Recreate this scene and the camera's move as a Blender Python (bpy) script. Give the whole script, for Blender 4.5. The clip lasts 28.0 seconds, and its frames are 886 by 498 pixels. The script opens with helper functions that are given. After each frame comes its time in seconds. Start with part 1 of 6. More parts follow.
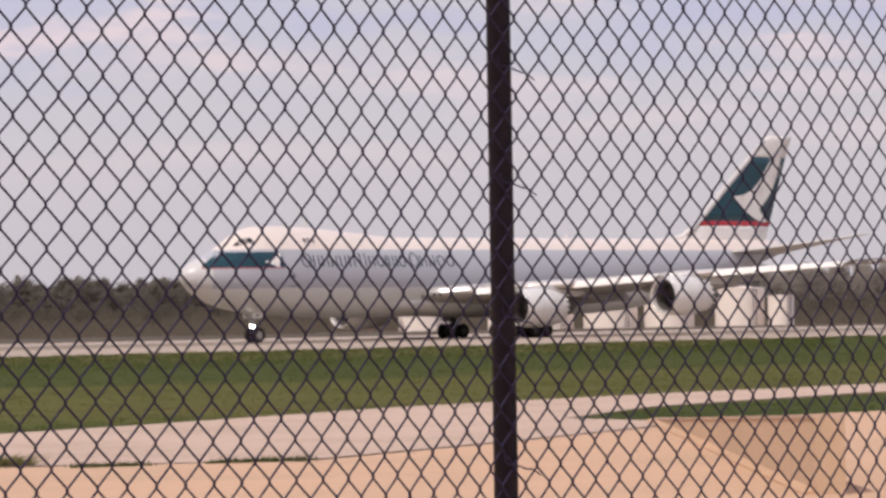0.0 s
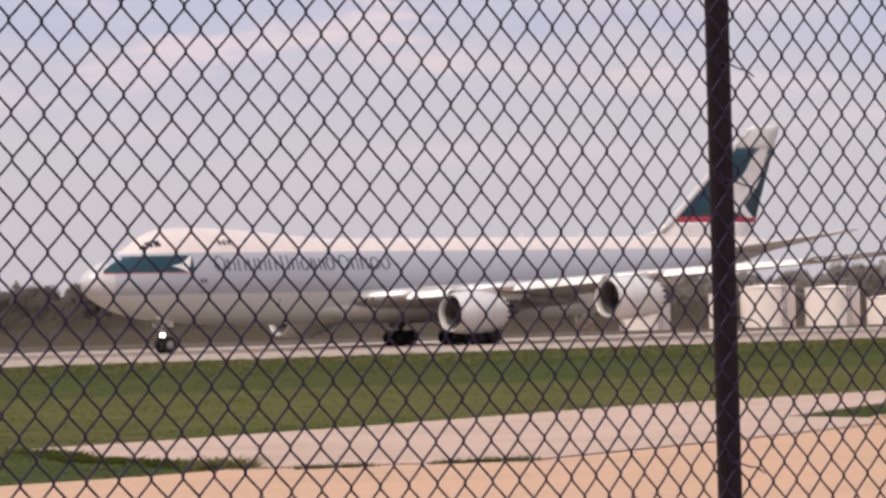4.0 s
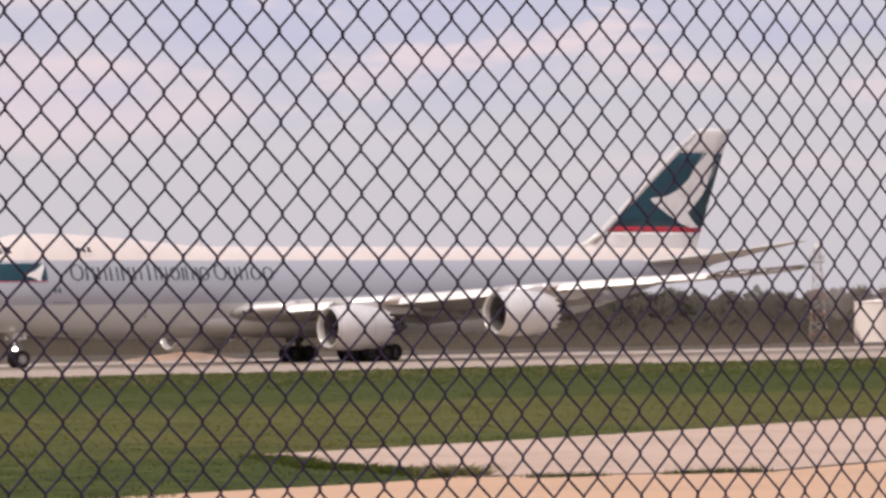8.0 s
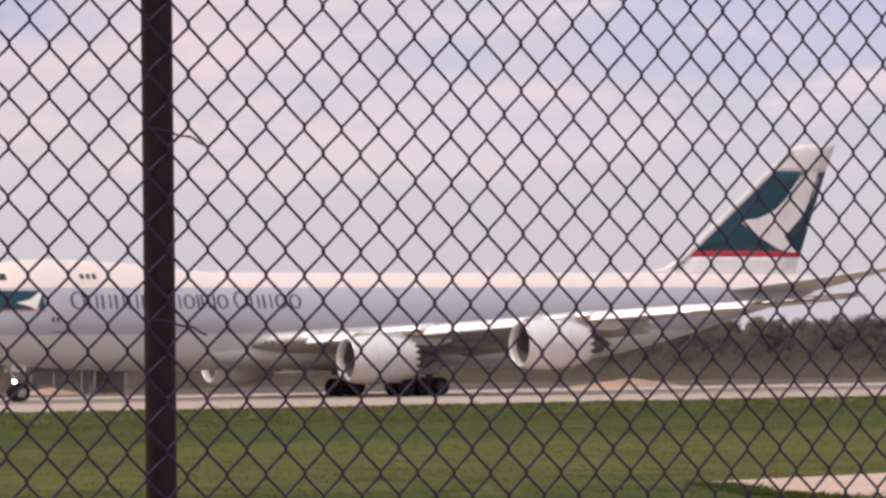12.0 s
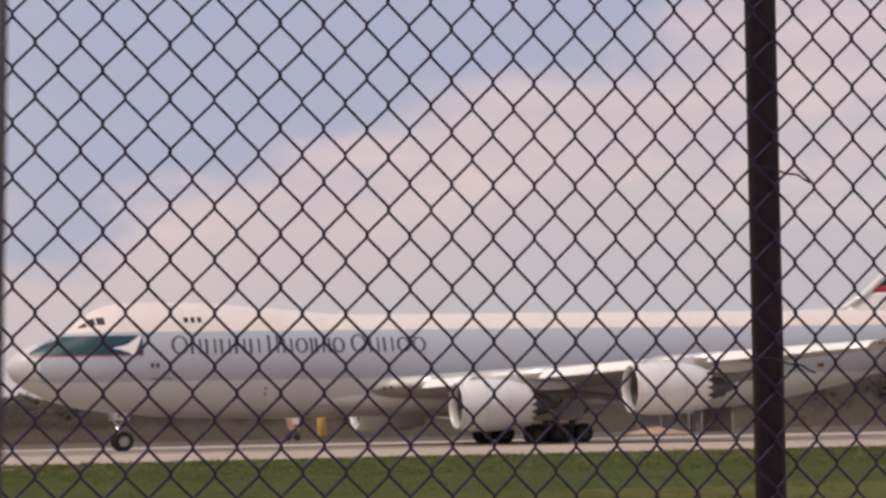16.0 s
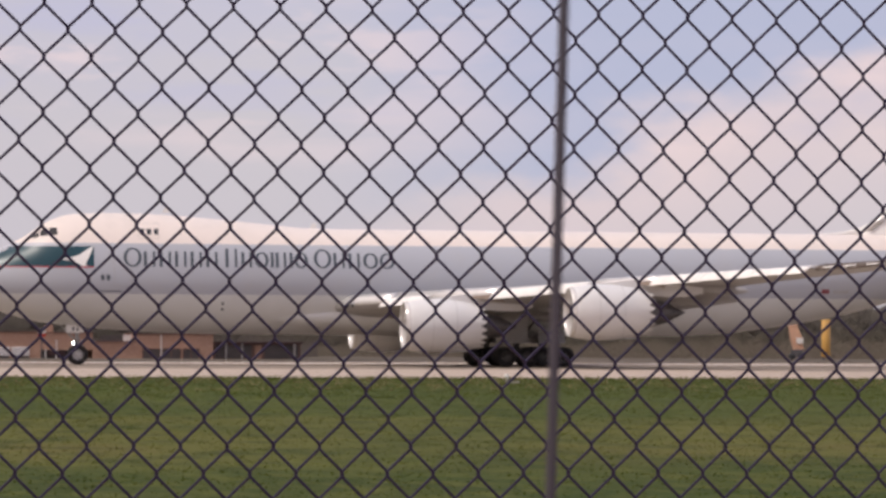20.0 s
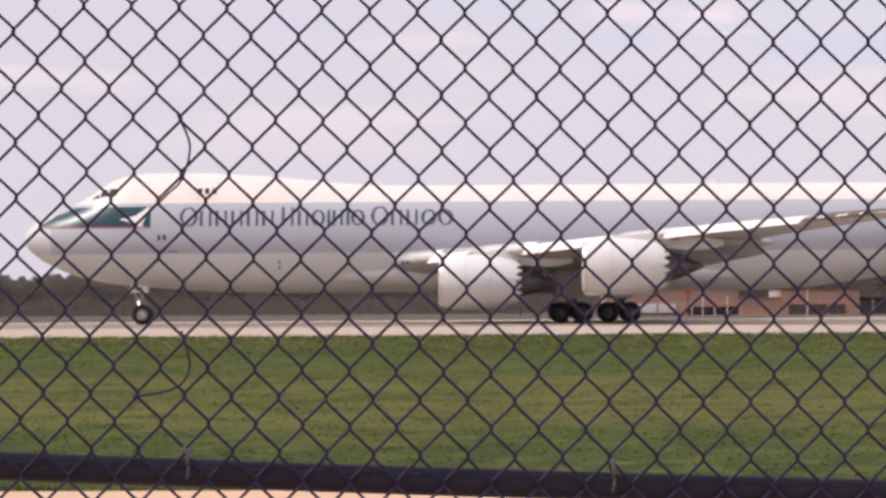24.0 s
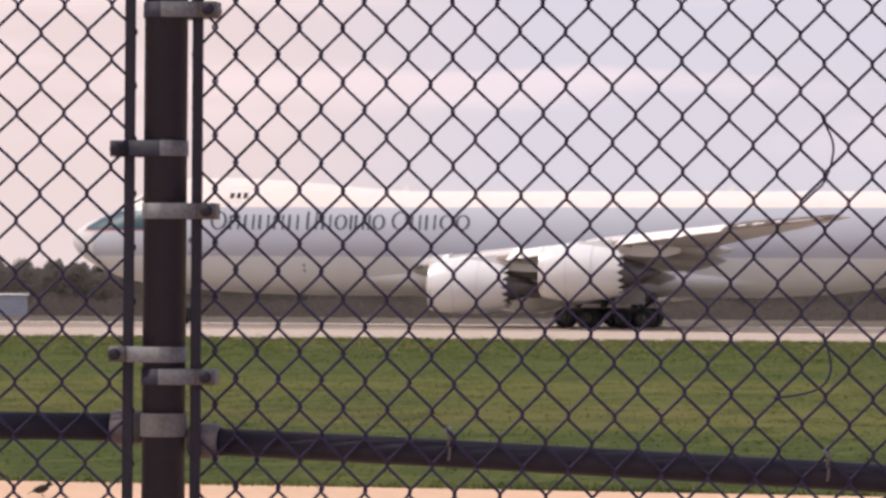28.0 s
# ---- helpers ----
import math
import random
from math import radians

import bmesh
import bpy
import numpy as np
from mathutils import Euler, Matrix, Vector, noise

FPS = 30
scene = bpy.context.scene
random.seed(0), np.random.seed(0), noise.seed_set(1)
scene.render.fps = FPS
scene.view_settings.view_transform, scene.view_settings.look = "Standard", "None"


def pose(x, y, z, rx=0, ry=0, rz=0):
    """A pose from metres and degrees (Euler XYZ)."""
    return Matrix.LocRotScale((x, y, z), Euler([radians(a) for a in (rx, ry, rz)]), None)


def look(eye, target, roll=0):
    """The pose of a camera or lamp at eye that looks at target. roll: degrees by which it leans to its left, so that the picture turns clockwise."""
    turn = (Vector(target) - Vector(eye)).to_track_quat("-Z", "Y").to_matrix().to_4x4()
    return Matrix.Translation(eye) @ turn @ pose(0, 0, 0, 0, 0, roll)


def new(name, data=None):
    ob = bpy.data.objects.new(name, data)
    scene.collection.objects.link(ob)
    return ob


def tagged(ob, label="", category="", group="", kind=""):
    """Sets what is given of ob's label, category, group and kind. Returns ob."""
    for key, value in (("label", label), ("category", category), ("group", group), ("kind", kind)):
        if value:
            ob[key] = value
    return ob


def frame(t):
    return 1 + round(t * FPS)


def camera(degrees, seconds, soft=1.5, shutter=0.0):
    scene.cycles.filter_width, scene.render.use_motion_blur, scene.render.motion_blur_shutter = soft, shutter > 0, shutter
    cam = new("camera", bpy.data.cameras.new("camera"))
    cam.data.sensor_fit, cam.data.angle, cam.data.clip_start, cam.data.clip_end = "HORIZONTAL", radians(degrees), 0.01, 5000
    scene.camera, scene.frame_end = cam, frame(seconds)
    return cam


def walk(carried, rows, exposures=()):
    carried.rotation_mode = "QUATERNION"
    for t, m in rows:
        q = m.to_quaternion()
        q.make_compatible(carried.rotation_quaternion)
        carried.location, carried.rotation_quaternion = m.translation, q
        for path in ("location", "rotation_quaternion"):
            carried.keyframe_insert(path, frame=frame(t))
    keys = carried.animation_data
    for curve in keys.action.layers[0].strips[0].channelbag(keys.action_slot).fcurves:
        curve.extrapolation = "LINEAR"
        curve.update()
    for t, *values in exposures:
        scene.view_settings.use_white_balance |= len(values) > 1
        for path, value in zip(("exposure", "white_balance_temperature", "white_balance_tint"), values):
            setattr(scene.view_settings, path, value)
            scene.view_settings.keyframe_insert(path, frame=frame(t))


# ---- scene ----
# ------------------------------------------------------------------ camera
EYE_Z = 1.8457
cam = camera(14.511, 28.0, soft=2.9)
cam.data.dof.use_dof, cam.data.dof.focus_distance, cam.data.dof.aperture_fstop = True, 5.3, 66.0

# seconds, turn to the right of the fence's normal, tilt up, lean, sideways and upward drift of the hand
VIEW_ROWS = [
    (0.0, 44.134, 1.144, -0.961, 0.0101, 0.0048),
    (0.5, 43.906, 1.033, -0.768, 0.0097, 0.0056),
    (1.0, 43.539, 1.052, -0.984, 0.0090, 0.0045),
    (1.5, 43.097, 1.227, -0.833, 0.0111, 0.0043),
    (2.0, 42.509, 0.957, -0.994, 0.0106, 0.0048),
    (2.5, 42.071, 1.012, -1.217, 0.0100, 0.0047),
    (4.5, 40.177, 1.276, -1.509, 0.0090, 0.0036),
    (5.0, 39.924, 1.346, -1.460, 0.0092, 0.0049),
    (5.5, 39.224, 1.256, -1.278, 0.0114, 0.0041),
    (6.0, 38.518, 1.052, -1.258, 0.0109, 0.0032),
    (6.5, 37.664, 1.213, -1.152, 0.0128, 0.0025),
    (7.0, 37.226, 1.379, -1.457, 0.0099, 0.0031),
    (7.5, 36.922, 1.408, -1.315, 0.0095, 0.0042),
    (8.0, 36.662, 1.442, -0.933, 0.0085, 0.0061),
    (8.5, 36.233, 1.371, -1.011, 0.0080, 0.0054),
    (9.0, 35.580, 1.344, -0.971, 0.0085, 0.0063),
    (9.5, 34.641, 1.339, -1.028, 0.0104, 0.0054),
    (10.0, 33.064, 1.312, -1.046, 0.0122, 0.0046),
    (10.5, 31.753, 1.276, -1.036, 0.0133, 0.0065),
    (11.0, 30.871, 1.433, -0.989, 0.0131, 0.0049),
    (11.5, 30.294, 1.785, -0.628, 0.0107, 0.0071),
    (12.0, 29.335, 1.992, -0.773, 0.0112, 0.0058),
    (12.5, 28.176, 2.006, -0.381, 0.0118, 0.0072),
    (13.0, 26.826, 1.994, -0.491, 0.0101, 0.0051),
    (13.5, 24.906, 2.041, -0.148, 0.0087, 0.0028),
    (15.5, 20.616, 2.459, -0.886, 0.0090, 0.0043),
    (16.0, 19.398, 2.784, -1.039, 0.0081, 0.0055),
    (16.5, 18.114, 3.060, -1.046, 0.0095, 0.0066),
    (17.0, 16.833, 3.390, -0.559, 0.0096, 0.0046),
    (17.5, 15.612, 3.631, -0.239, 0.0060, 0.0043),
    (18.0, 14.399, 3.108, -0.179, 0.0039, 0.0037),
    (18.5, 13.794, 2.480, 0.117, 0.0028, 0.0074),
    (19.0, 13.001, 2.156, 0.426, -0.0007, 0.0086),
    (19.5, 12.065, 1.808, 0.456, -0.0053, 0.0083),
    (20.0, 11.065, 1.475, 0.280, -0.0043, 0.0082),
    (20.5, 9.486, 1.235, 0.140, -0.0093, 0.0097),
    (21.0, 8.236, 1.114, 0.067, -0.0109, 0.0084),
    (21.5, 7.181, 1.109, -0.106, -0.0122, 0.0074),
    (22.0, 5.983, 1.060, -0.112, -0.0135, 0.0066),
    (22.5, 4.345, 1.002, -0.483, -0.0143, 0.0092),
    (24.5, -0.629, 0.726, -0.009, -0.0305, 0.0071),
    (25.0, -1.806, 0.752, 0.232, -0.0307, 0.0058),
    (25.5, -3.028, 0.752, 0.149, -0.0302, 0.0058),
    (26.0, -4.190, 0.770, 0.272, -0.0294, 0.0054),
    (26.5, -5.333, 0.837, 0.515, -0.0284, 0.0042),
    (27.0, -6.571, 0.896, 0.610, -0.0274, 0.0031),
    (27.5, -7.975, 0.893, 0.542, -0.0268, 0.0034),
    (28.0, -10.084, 0.825, 0.359, -0.0267, 0.0041),
]

def view(yaw, tilt, lean, dx, dz):
    return pose(dx, 0.0, EYE_Z + dz, 90 + tilt, 0, -yaw) @ pose(0, 0, 0, 0, 0, lean)


EXPOSURES = [(0, -0.2, 6520, 12), (5, -0.2, 6520, 12), (8, -0.15, 6520, 12), (11, -0.1, 6520, 12), (13, -0.18, 6520, 12), (15.5, -0.37, 6640, 12), (17, -0.5, 6640, 12), (18, -0.6, 6640, 12), (19, -0.46, 6640, 12), (20, -0.2, 6520, 12), (22.5, 0.07, 6520, 12), (24.5, 0.13, 6400, 12), (28, 0.12, 6400, 12)]
walk(cam, [(t, view(*r)) for t, *r in VIEW_ROWS], EXPOSURES)

# ------------------------------------------------------------------ light
SUN_EL, SUN_AZ = radians(55), radians(-100)      # azimuth from +y, positive to the right


def make_world():
    w = bpy.data.worlds.new("sky")
    scene.world = w
    w.use_nodes = True
    nt = w.node_tree
    nt.nodes.clear()
    n = nt.nodes.new
    out, bg, sky = n("ShaderNodeOutputWorld"), n("ShaderNodeBackground"), n("ShaderNodeTexSky")
    sky.sky_type, sky.sun_disc = "NISHITA", False
    sky.sun_elevation, sky.sun_rotation = SUN_EL, SUN_AZ
    sky.air_density, sky.dust_density, sky.ozone_density = 1.0, 2.5, 1.0
    L = nt.links.new

    def math_(op, a, b):
        m = n("ShaderNodeMath")
        m.operation = op
        for k, v in enumerate((a, b)):
            if isinstance(v, (int, float)):
                m.inputs[k].default_value = v
            else:
                L(v, m.inputs[k])
        return m.outputs[0]

    def ramp(fac, lo, hi):
        r = n("ShaderNodeMapRange")
        r.interpolation_type = "SMOOTHSTEP"
        L(fac, r.inputs[0])
        r.inputs[1].default_value, r.inputs[2].default_value = lo, hi
        return r.outputs[0]

    def mix(fac, a, colour):
        m = n("ShaderNodeMixRGB")
        if isinstance(fac, (int, float)):
            m.inputs[0].default_value = fac
        else:
            L(fac, m.inputs[0])
        L(a, m.inputs[1])
        m.inputs[2].default_value = (*colour, 1)
        return m.outputs[0]

    tc, mp, nz, sep = n("ShaderNodeTexCoord"), n("ShaderNodeMapping"), n("ShaderNodeTexNoise"), n("ShaderNodeSeparateXYZ")
    L(tc.outputs["Generated"], sep.inputs[0])
    az = math_("ARCTAN2", sep.outputs[0], sep.outputs[1])       # radians to the right
    el = sep.outputs[2]
    mp.inputs["Scale"].default_value = (6.0, 6.0, 15.0)
    mp.inputs["Location"].default_value = (0.35, 0.1, 0.22)
    nz.inputs["Scale"].default_value, nz.inputs["Detail"].default_value, nz.inputs["Roughness"].default_value = 1.9, 7, 0.56
    L(tc.outputs["Generated"], mp.inputs["Vector"])
    L(mp.outputs[0], nz.inputs["Vector"])
    puff = math_("SUBTRACT", nz.outputs[0], 0.5)
    # pale haze low down, bluer above
    col = mix(0.8, sky.outputs[0], (6.7, 6.25, 6.75))
    high = ramp(math_("ADD", el, math_("MULTIPLY", puff, 0.10)), 0.05, 0.125)
    blue = math_("MULTIPLY", high, 0.75)
    col = mix(blue, col, (4.9, 5.1, 6.9))
    # the haze is a little duller towards the left
    col = mix(math_("MULTIPLY", math_("SUBTRACT", 1.0, ramp(az, -0.1, 0.3)), 0.75), col, (5.6, 5.22, 5.75))
    col = mix(math_("MULTIPLY", math_("SUBTRACT", 1.0, ramp(az, -0.25, -0.14)), 0.8), col, (6.9, 5.45, 5.15))
    # a long bank of fair-weather cloud whose top climbs to the right, with open blue sky over it
    edge = math_("SUBTRACT", math_("ADD", 0.0495, math_("MULTIPLY", math_("SUBTRACT", az, 0.215), 0.30)), el)
    bank = ramp(math_("ADD", edge, math_("MULTIPLY", puff, 0.068)), -0.008, 0.014)
    span = math_("MULTIPLY", ramp(az, 0.14, 0.24), math_("SUBTRACT", 1.0, ramp(az, 0.42, 0.62)))
    clear = math_("MULTIPLY", math_("MULTIPLY", span, math_("SUBTRACT", 1.0, bank)), ramp(el, 0.01, 0.05))
    col = mix(math_("MULTIPLY", clear, 0.85), col, (4.4, 4.75, 6.3))
    rim = math_("MULTIPLY", math_("MULTIPLY", span, bank), math_("SUBTRACT", 1.0, ramp(edge, 0.0, 0.07)))
    col = mix(math_("MULTIPLY", rim, 0.8), col, (7.4, 6.1, 6.2))
    # billows inside the bank
    mp3, nz3 = n("ShaderNodeMapping"), n("ShaderNodeTexNoise")
    mp3.inputs["Scale"].default_value = (11.0, 11.0, 22.0)
    nz3.inputs["Scale"].default_value, nz3.inputs["Detail"].default_value, nz3.inputs["Roughness"].default_value = 2.4, 5, 0.55
    L(tc.outputs["Generated"], mp3.inputs["Vector"])
    L(mp3.outputs[0], nz3.inputs["Vector"])
    in_bank = math_("MULTIPLY", math_("MULTIPLY", span, bank), ramp(el, 0.03, 0.07))
    col = mix(math_("MULTIPLY", math_("MULTIPLY", in_bank, ramp(nz3.outputs[0], 0.5, 0.68)), 0.55), col, (8.3, 6.7, 6.5))
    col = mix(math_("MULTIPLY", math_("MULTIPLY", in_bank, math_("SUBTRACT", 1.0, ramp(nz3.outputs[0], 0.3, 0.5))), 0.5), col, (5.7, 5.3, 6.2))
    # thin pink wisps elsewhere
    mp2, nz2 = n("ShaderNodeMapping"), n("ShaderNodeTexNoise")
    mp2.inputs["Scale"].default_value = (5.0, 5.0, 34.0)
    nz2.inputs["Scale"].default_value, nz2.inputs["Detail"].default_value, nz2.inputs["Roughness"].default_value = 1.5, 6, 0.5
    L(tc.outputs["Generated"], mp2.inputs["Vector"])
    L(mp2.outputs[0], nz2.inputs["Vector"])
    wisp = math_("MULTIPLY", ramp(nz2.outputs[0], 0.5, 0.68), math_("SUBTRACT", 1.0, math_("MULTIPLY", clear, 0.9)))
    col = mix(math_("MULTIPLY", math_("MULTIPLY", wisp, ramp(el, 0.03, 0.07)), 0.55), col, (8.4, 6.8, 6.85))
    # small soft cloudlets with bluer gaps between them, higher up
    mp4, nz4 = n("ShaderNodeMapping"), n("ShaderNodeTexNoise")
    mp4.inputs["Scale"].default_value = (9.0, 9.0, 40.0)
    mp4.inputs["Location"].default_value = (0.7, 0.3, 0.1)
    nz4.inputs["Scale"].default_value, nz4.inputs["Detail"].default_value, nz4.inputs["Roughness"].default_value = 1.6, 5, 0.55
    L(tc.outputs["Generated"], mp4.inputs["Vector"])
    L(mp4.outputs[0], nz4.inputs["Vector"])
    upper = math_("MULTIPLY", math_("MULTIPLY", ramp(el, 0.045, 0.085), ramp(az, -0.12, 0.12)), math_("SUBTRACT", 1.0, span))
    col = mix(math_("MULTIPLY", math_("MULTIPLY", upper, math_("SUBTRACT", 1.0, ramp(nz4.outputs[0], 0.34, 0.5))), 0.55), col, (5.0, 5.0, 6.7))
    col = mix(math_("MULTIPLY", math_("MULTIPLY", upper, ramp(nz4.outputs[0], 0.52, 0.66)), 0.6), col, (8.6, 6.9, 6.9))
    bg.inputs["Strength"].default_value = 0.12
    L(col, bg.inputs[0])
    L(bg.outputs[0], out.inputs[0])


make_world()
sun_data = bpy.data.lights.new("sun", "SUN")
sun_data.energy, sun_data.angle, sun_data.color = 2.8, radians(0.6), (1.0, 0.93, 0.84)
sun = new("sun", sun_data)
sun.matrix_world = look((0, 0, 0), (-math.sin(SUN_AZ) * math.cos(SUN_EL), -math.cos(SUN_AZ) * math.cos(SUN_EL), -math.sin(SUN_EL)))
scene.view_settings.exposure = 0.0

# ------------------------------------------------------------------ materials


def rgba(c):
    return (c[0], c[1], c[2], 1)


class Mat:
    """A small builder of node materials: base colour varied at two scales, relief, gloss."""

    def __init__(self, name, colour, rough=0.6, metal=0.0, coarse=None, fine=None, bump=0.0, bump_scale=30.0, spec=0.5, stretch=(1, 1, 1)):
        self.m = bpy.data.materials.new(name)
        self.m.use_nodes = True
        self.nt = self.m.node_tree
        self.b = self.nt.nodes["Principled BSDF"]
        self.b.inputs["Roughness"].default_value, self.b.inputs["Metallic"].default_value = rough, metal
        self.b.inputs["Specular IOR Level"].default_value = spec
        self.tc = self.node("ShaderNodeTexCoord")
        mp = self.node("ShaderNodeMapping")
        mp.inputs["Scale"].default_value = stretch
        self.link(self.tc.outputs["Object"], mp.inputs["Vector"])
        self.vec = mp.outputs[0]
        self.col = None
        rgb = self.node("ShaderNodeRGB")
        rgb.outputs[0].default_value = rgba(colour)
        self.col = rgb.outputs[0]
        for var in (coarse, fine):
            if var:
                scale, other, lo, hi = var
                self.mix(self.noise(scale, lo, hi), other)
        if bump:
            nz = self.node("ShaderNodeTexNoise")
            nz.inputs["Scale"].default_value, nz.inputs["Detail"].default_value = bump_scale, 5
            bp = self.node("ShaderNodeBump")
            bp.inputs["Strength"].default_value, bp.inputs["Distance"].default_value = bump, 0.02
            self.link(self.vec, nz.inputs["Vector"])
            self.link(nz.outputs[0], bp.inputs["Height"])
            self.link(bp.outputs[0], self.b.inputs["Normal"])
        self.done()

    def node(self, kind):
        return self.nt.nodes.new(kind)

    def link(self, a, b):
        self.nt.links.new(a, b)

    def noise(self, scale, lo, hi, detail=6):
        nz, rp = self.node("ShaderNodeTexNoise"), self.node("ShaderNodeValToRGB")
        nz.inputs["Scale"].default_value, nz.inputs["Detail"].default_value = scale, detail
        rp.color_ramp.elements[0].position, rp.color_ramp.elements[1].position = lo, hi
        self.link(self.vec, nz.inputs["Vector"])
        self.link(nz.outputs[0], rp.inputs[0])
        return rp.outputs[0]

    def math(self, op, a, b):
        m = self.node("ShaderNodeMath")
        m.operation = op
        for i, v in enumerate((a, b)):
            if isinstance(v, (int, float)):
                m.inputs[i].default_value = v
            else:
                self.link(v, m.inputs[i])
        return m.outputs[0]

    def axis(self, k):
        s = self.node("ShaderNodeSeparateXYZ")
        self.link(self.tc.outputs["Object"], s.inputs[0])
        return s.outputs[k]

    def mix(self, fac, colour):
        mx = self.node("ShaderNodeMixRGB")
        if isinstance(fac, (int, float)):
            mx.inputs[0].default_value = fac
        else:
            self.link(fac, mx.inputs[0])
        self.link(self.col, mx.inputs[1])
        if isinstance(colour, tuple):
            mx.inputs[2].default_value = rgba(colour)
        else:
            self.link(colour, mx.inputs[2])
        self.col = mx.outputs[0]
        self.done()

    def random_tint(self, colour, amount):
        oi = self.node("ShaderNodeObjectInfo")
        self.mix(self.math("MULTIPLY", oi.outputs["Random"], amount), colour)

    def island_tint(self, colour, amount):
        g = self.node("ShaderNodeNewGeometry")
        self.mix(self.math("MULTIPLY", g.outputs["Random Per Island"], amount), colour)

    def done(self):
        self.link(self.col, self.b.inputs["Base Color"])


def glow(name, colour, strength):
    m = Mat(name, colour, 0.3)
    m.b.inputs["Emission Color"].default_value = rgba(colour)
    m.b.inputs["Emission Strength"].default_value = strength
    return m.m


M_WIRE = Mat("vinyl_wire", (0.021, 0.0165, 0.052), 0.55, coarse=(9, (0.028, 0.022, 0.064), 0.5, 0.75), fine=(160, (0.013, 0.01, 0.036), 0.4, 0.7), spec=0.25).m
M_POST = Mat("black_vinyl_pipe", (0.018, 0.018, 0.032), 0.6, coarse=(6, (0.024, 0.023, 0.038), 0.45, 0.8), fine=(90, (0.014, 0.014, 0.026), 0.5, 0.75), bump=0.05, bump_scale=60, spec=0.2).m
M_ROD = Mat("dark_rod_grey", (0.034, 0.031, 0.046), 0.7, coarse=(8, (0.048, 0.044, 0.062), 0.4, 0.7)).m
M_GALV = Mat("galvanised_steel", (0.1, 0.097, 0.108), 0.6, 0.2, coarse=(30, (0.075, 0.072, 0.082), 0.4, 0.7), fine=(200, (0.13, 0.127, 0.135), 0.4, 0.7)).m


def translucent(mt, amount):
    """Let a thin leaf pass part of the light."""
    t, mx = mt.node("ShaderNodeBsdfTranslucent"), mt.node("ShaderNodeMixShader")
    mt.link(mt.col, t.inputs[0])
    mx.inputs[0].default_value = amount
    mt.link(mt.b.outputs[0], mx.inputs[1])
    mt.link(t.outputs[0], mx.inputs[2])
    out = [n for n in mt.nt.nodes if n.type == "OUTPUT_MATERIAL"][0]
    mt.link(mx.outputs[0], out.inputs[0])
    return mt.m


def grass_material(name, k):
    """Grass whose tone runs in mown strips: green by the apron, dry, dark, then fresh by the taxiway."""
    g = Mat(name, (0.06 * k, 0.078 * k, 0.0175 * k), 0.95, spec=0.08, stretch=(0.6, 0.3, 1), bump=0.4, bump_scale=3)
    gy = g.math("ADD", g.axis(1), g.math("MULTIPLY", g.math("SUBTRACT", g.noise(0.11, 0.0, 1.0, 4), 0.5), 14))
    east = g.math("MAXIMUM", g.math("MINIMUM", g.math("DIVIDE", g.math("SUBTRACT", g.axis(0), 6), 46), 1.0), 0.0)

    def mown(lo, hi, soft):
        a = g.math("DIVIDE", g.math("SUBTRACT", gy, lo), soft)
        b = g.math("DIVIDE", g.math("SUBTRACT", hi, gy), soft)
        m = g.math("MINIMUM", g.math("MINIMUM", a, b), 1.0)
        return g.math("MAXIMUM", m, 0.0)

    def c(r, gr, b):
        return (r * k, gr * k, b * k)

    g.mix(g.math("MULTIPLY", mown(0, 50, 7), 0.75), c(0.033, 0.051, 0.011))
    g.mix(g.math("MULTIPLY", mown(47, 84, 6), 0.8), c(0.108, 0.106, 0.029))
    g.mix(g.math("MULTIPLY", mown(79, 98, 6), 0.75), c(0.052, 0.073, 0.0155))
    g.mix(g.math("MULTIPLY", mown(98, 185, 10), 0.75), c(0.055, 0.081, 0.017))
    g.mix(g.math("MULTIPLY", g.math("MULTIPLY", mown(46, 62, 4), g.noise(0.16, 0.46, 0.62, 4)), 0.7), c(0.125, 0.095, 0.038))
    g.mix(g.math("MULTIPLY", g.noise(0.35, 0.48, 0.7), 0.55), c(0.105, 0.106, 0.03))
    g.mix(g.math("MULTIPLY", g.noise(0.2, 0.47, 0.6, 4), 0.6), c(0.034, 0.056, 0.012))
    g.mix(g.math("MULTIPLY", g.noise(1.1, 0.47, 0.62), 0.7), c(0.028, 0.044, 0.01))
    g.mix(g.math("MULTIPLY", g.noise(2.4, 0.5, 0.64), 0.55), c(0.105, 0.112, 0.028))
    g.mix(g.math("MULTIPLY", g.noise(5.0, 0.45, 0.66, 3), 0.22), c(0.026, 0.04, 0.008))
    g.mix(g.math("MULTIPLY", g.noise(7.0, 0.48, 0.68, 3), 0.25), c(0.13, 0.135, 0.034))
    g.mix(g.math("MULTIPLY", g.math("MULTIPLY", east, mown(83, 185, 8)), 0.5), c(0.06, 0.076, 0.02))
    g.mix(g.math("MULTIPLY", g.math("MULTIPLY", east, mown(50, 84, 6)), 0.45), c(0.118, 0.112, 0.034))
    return g


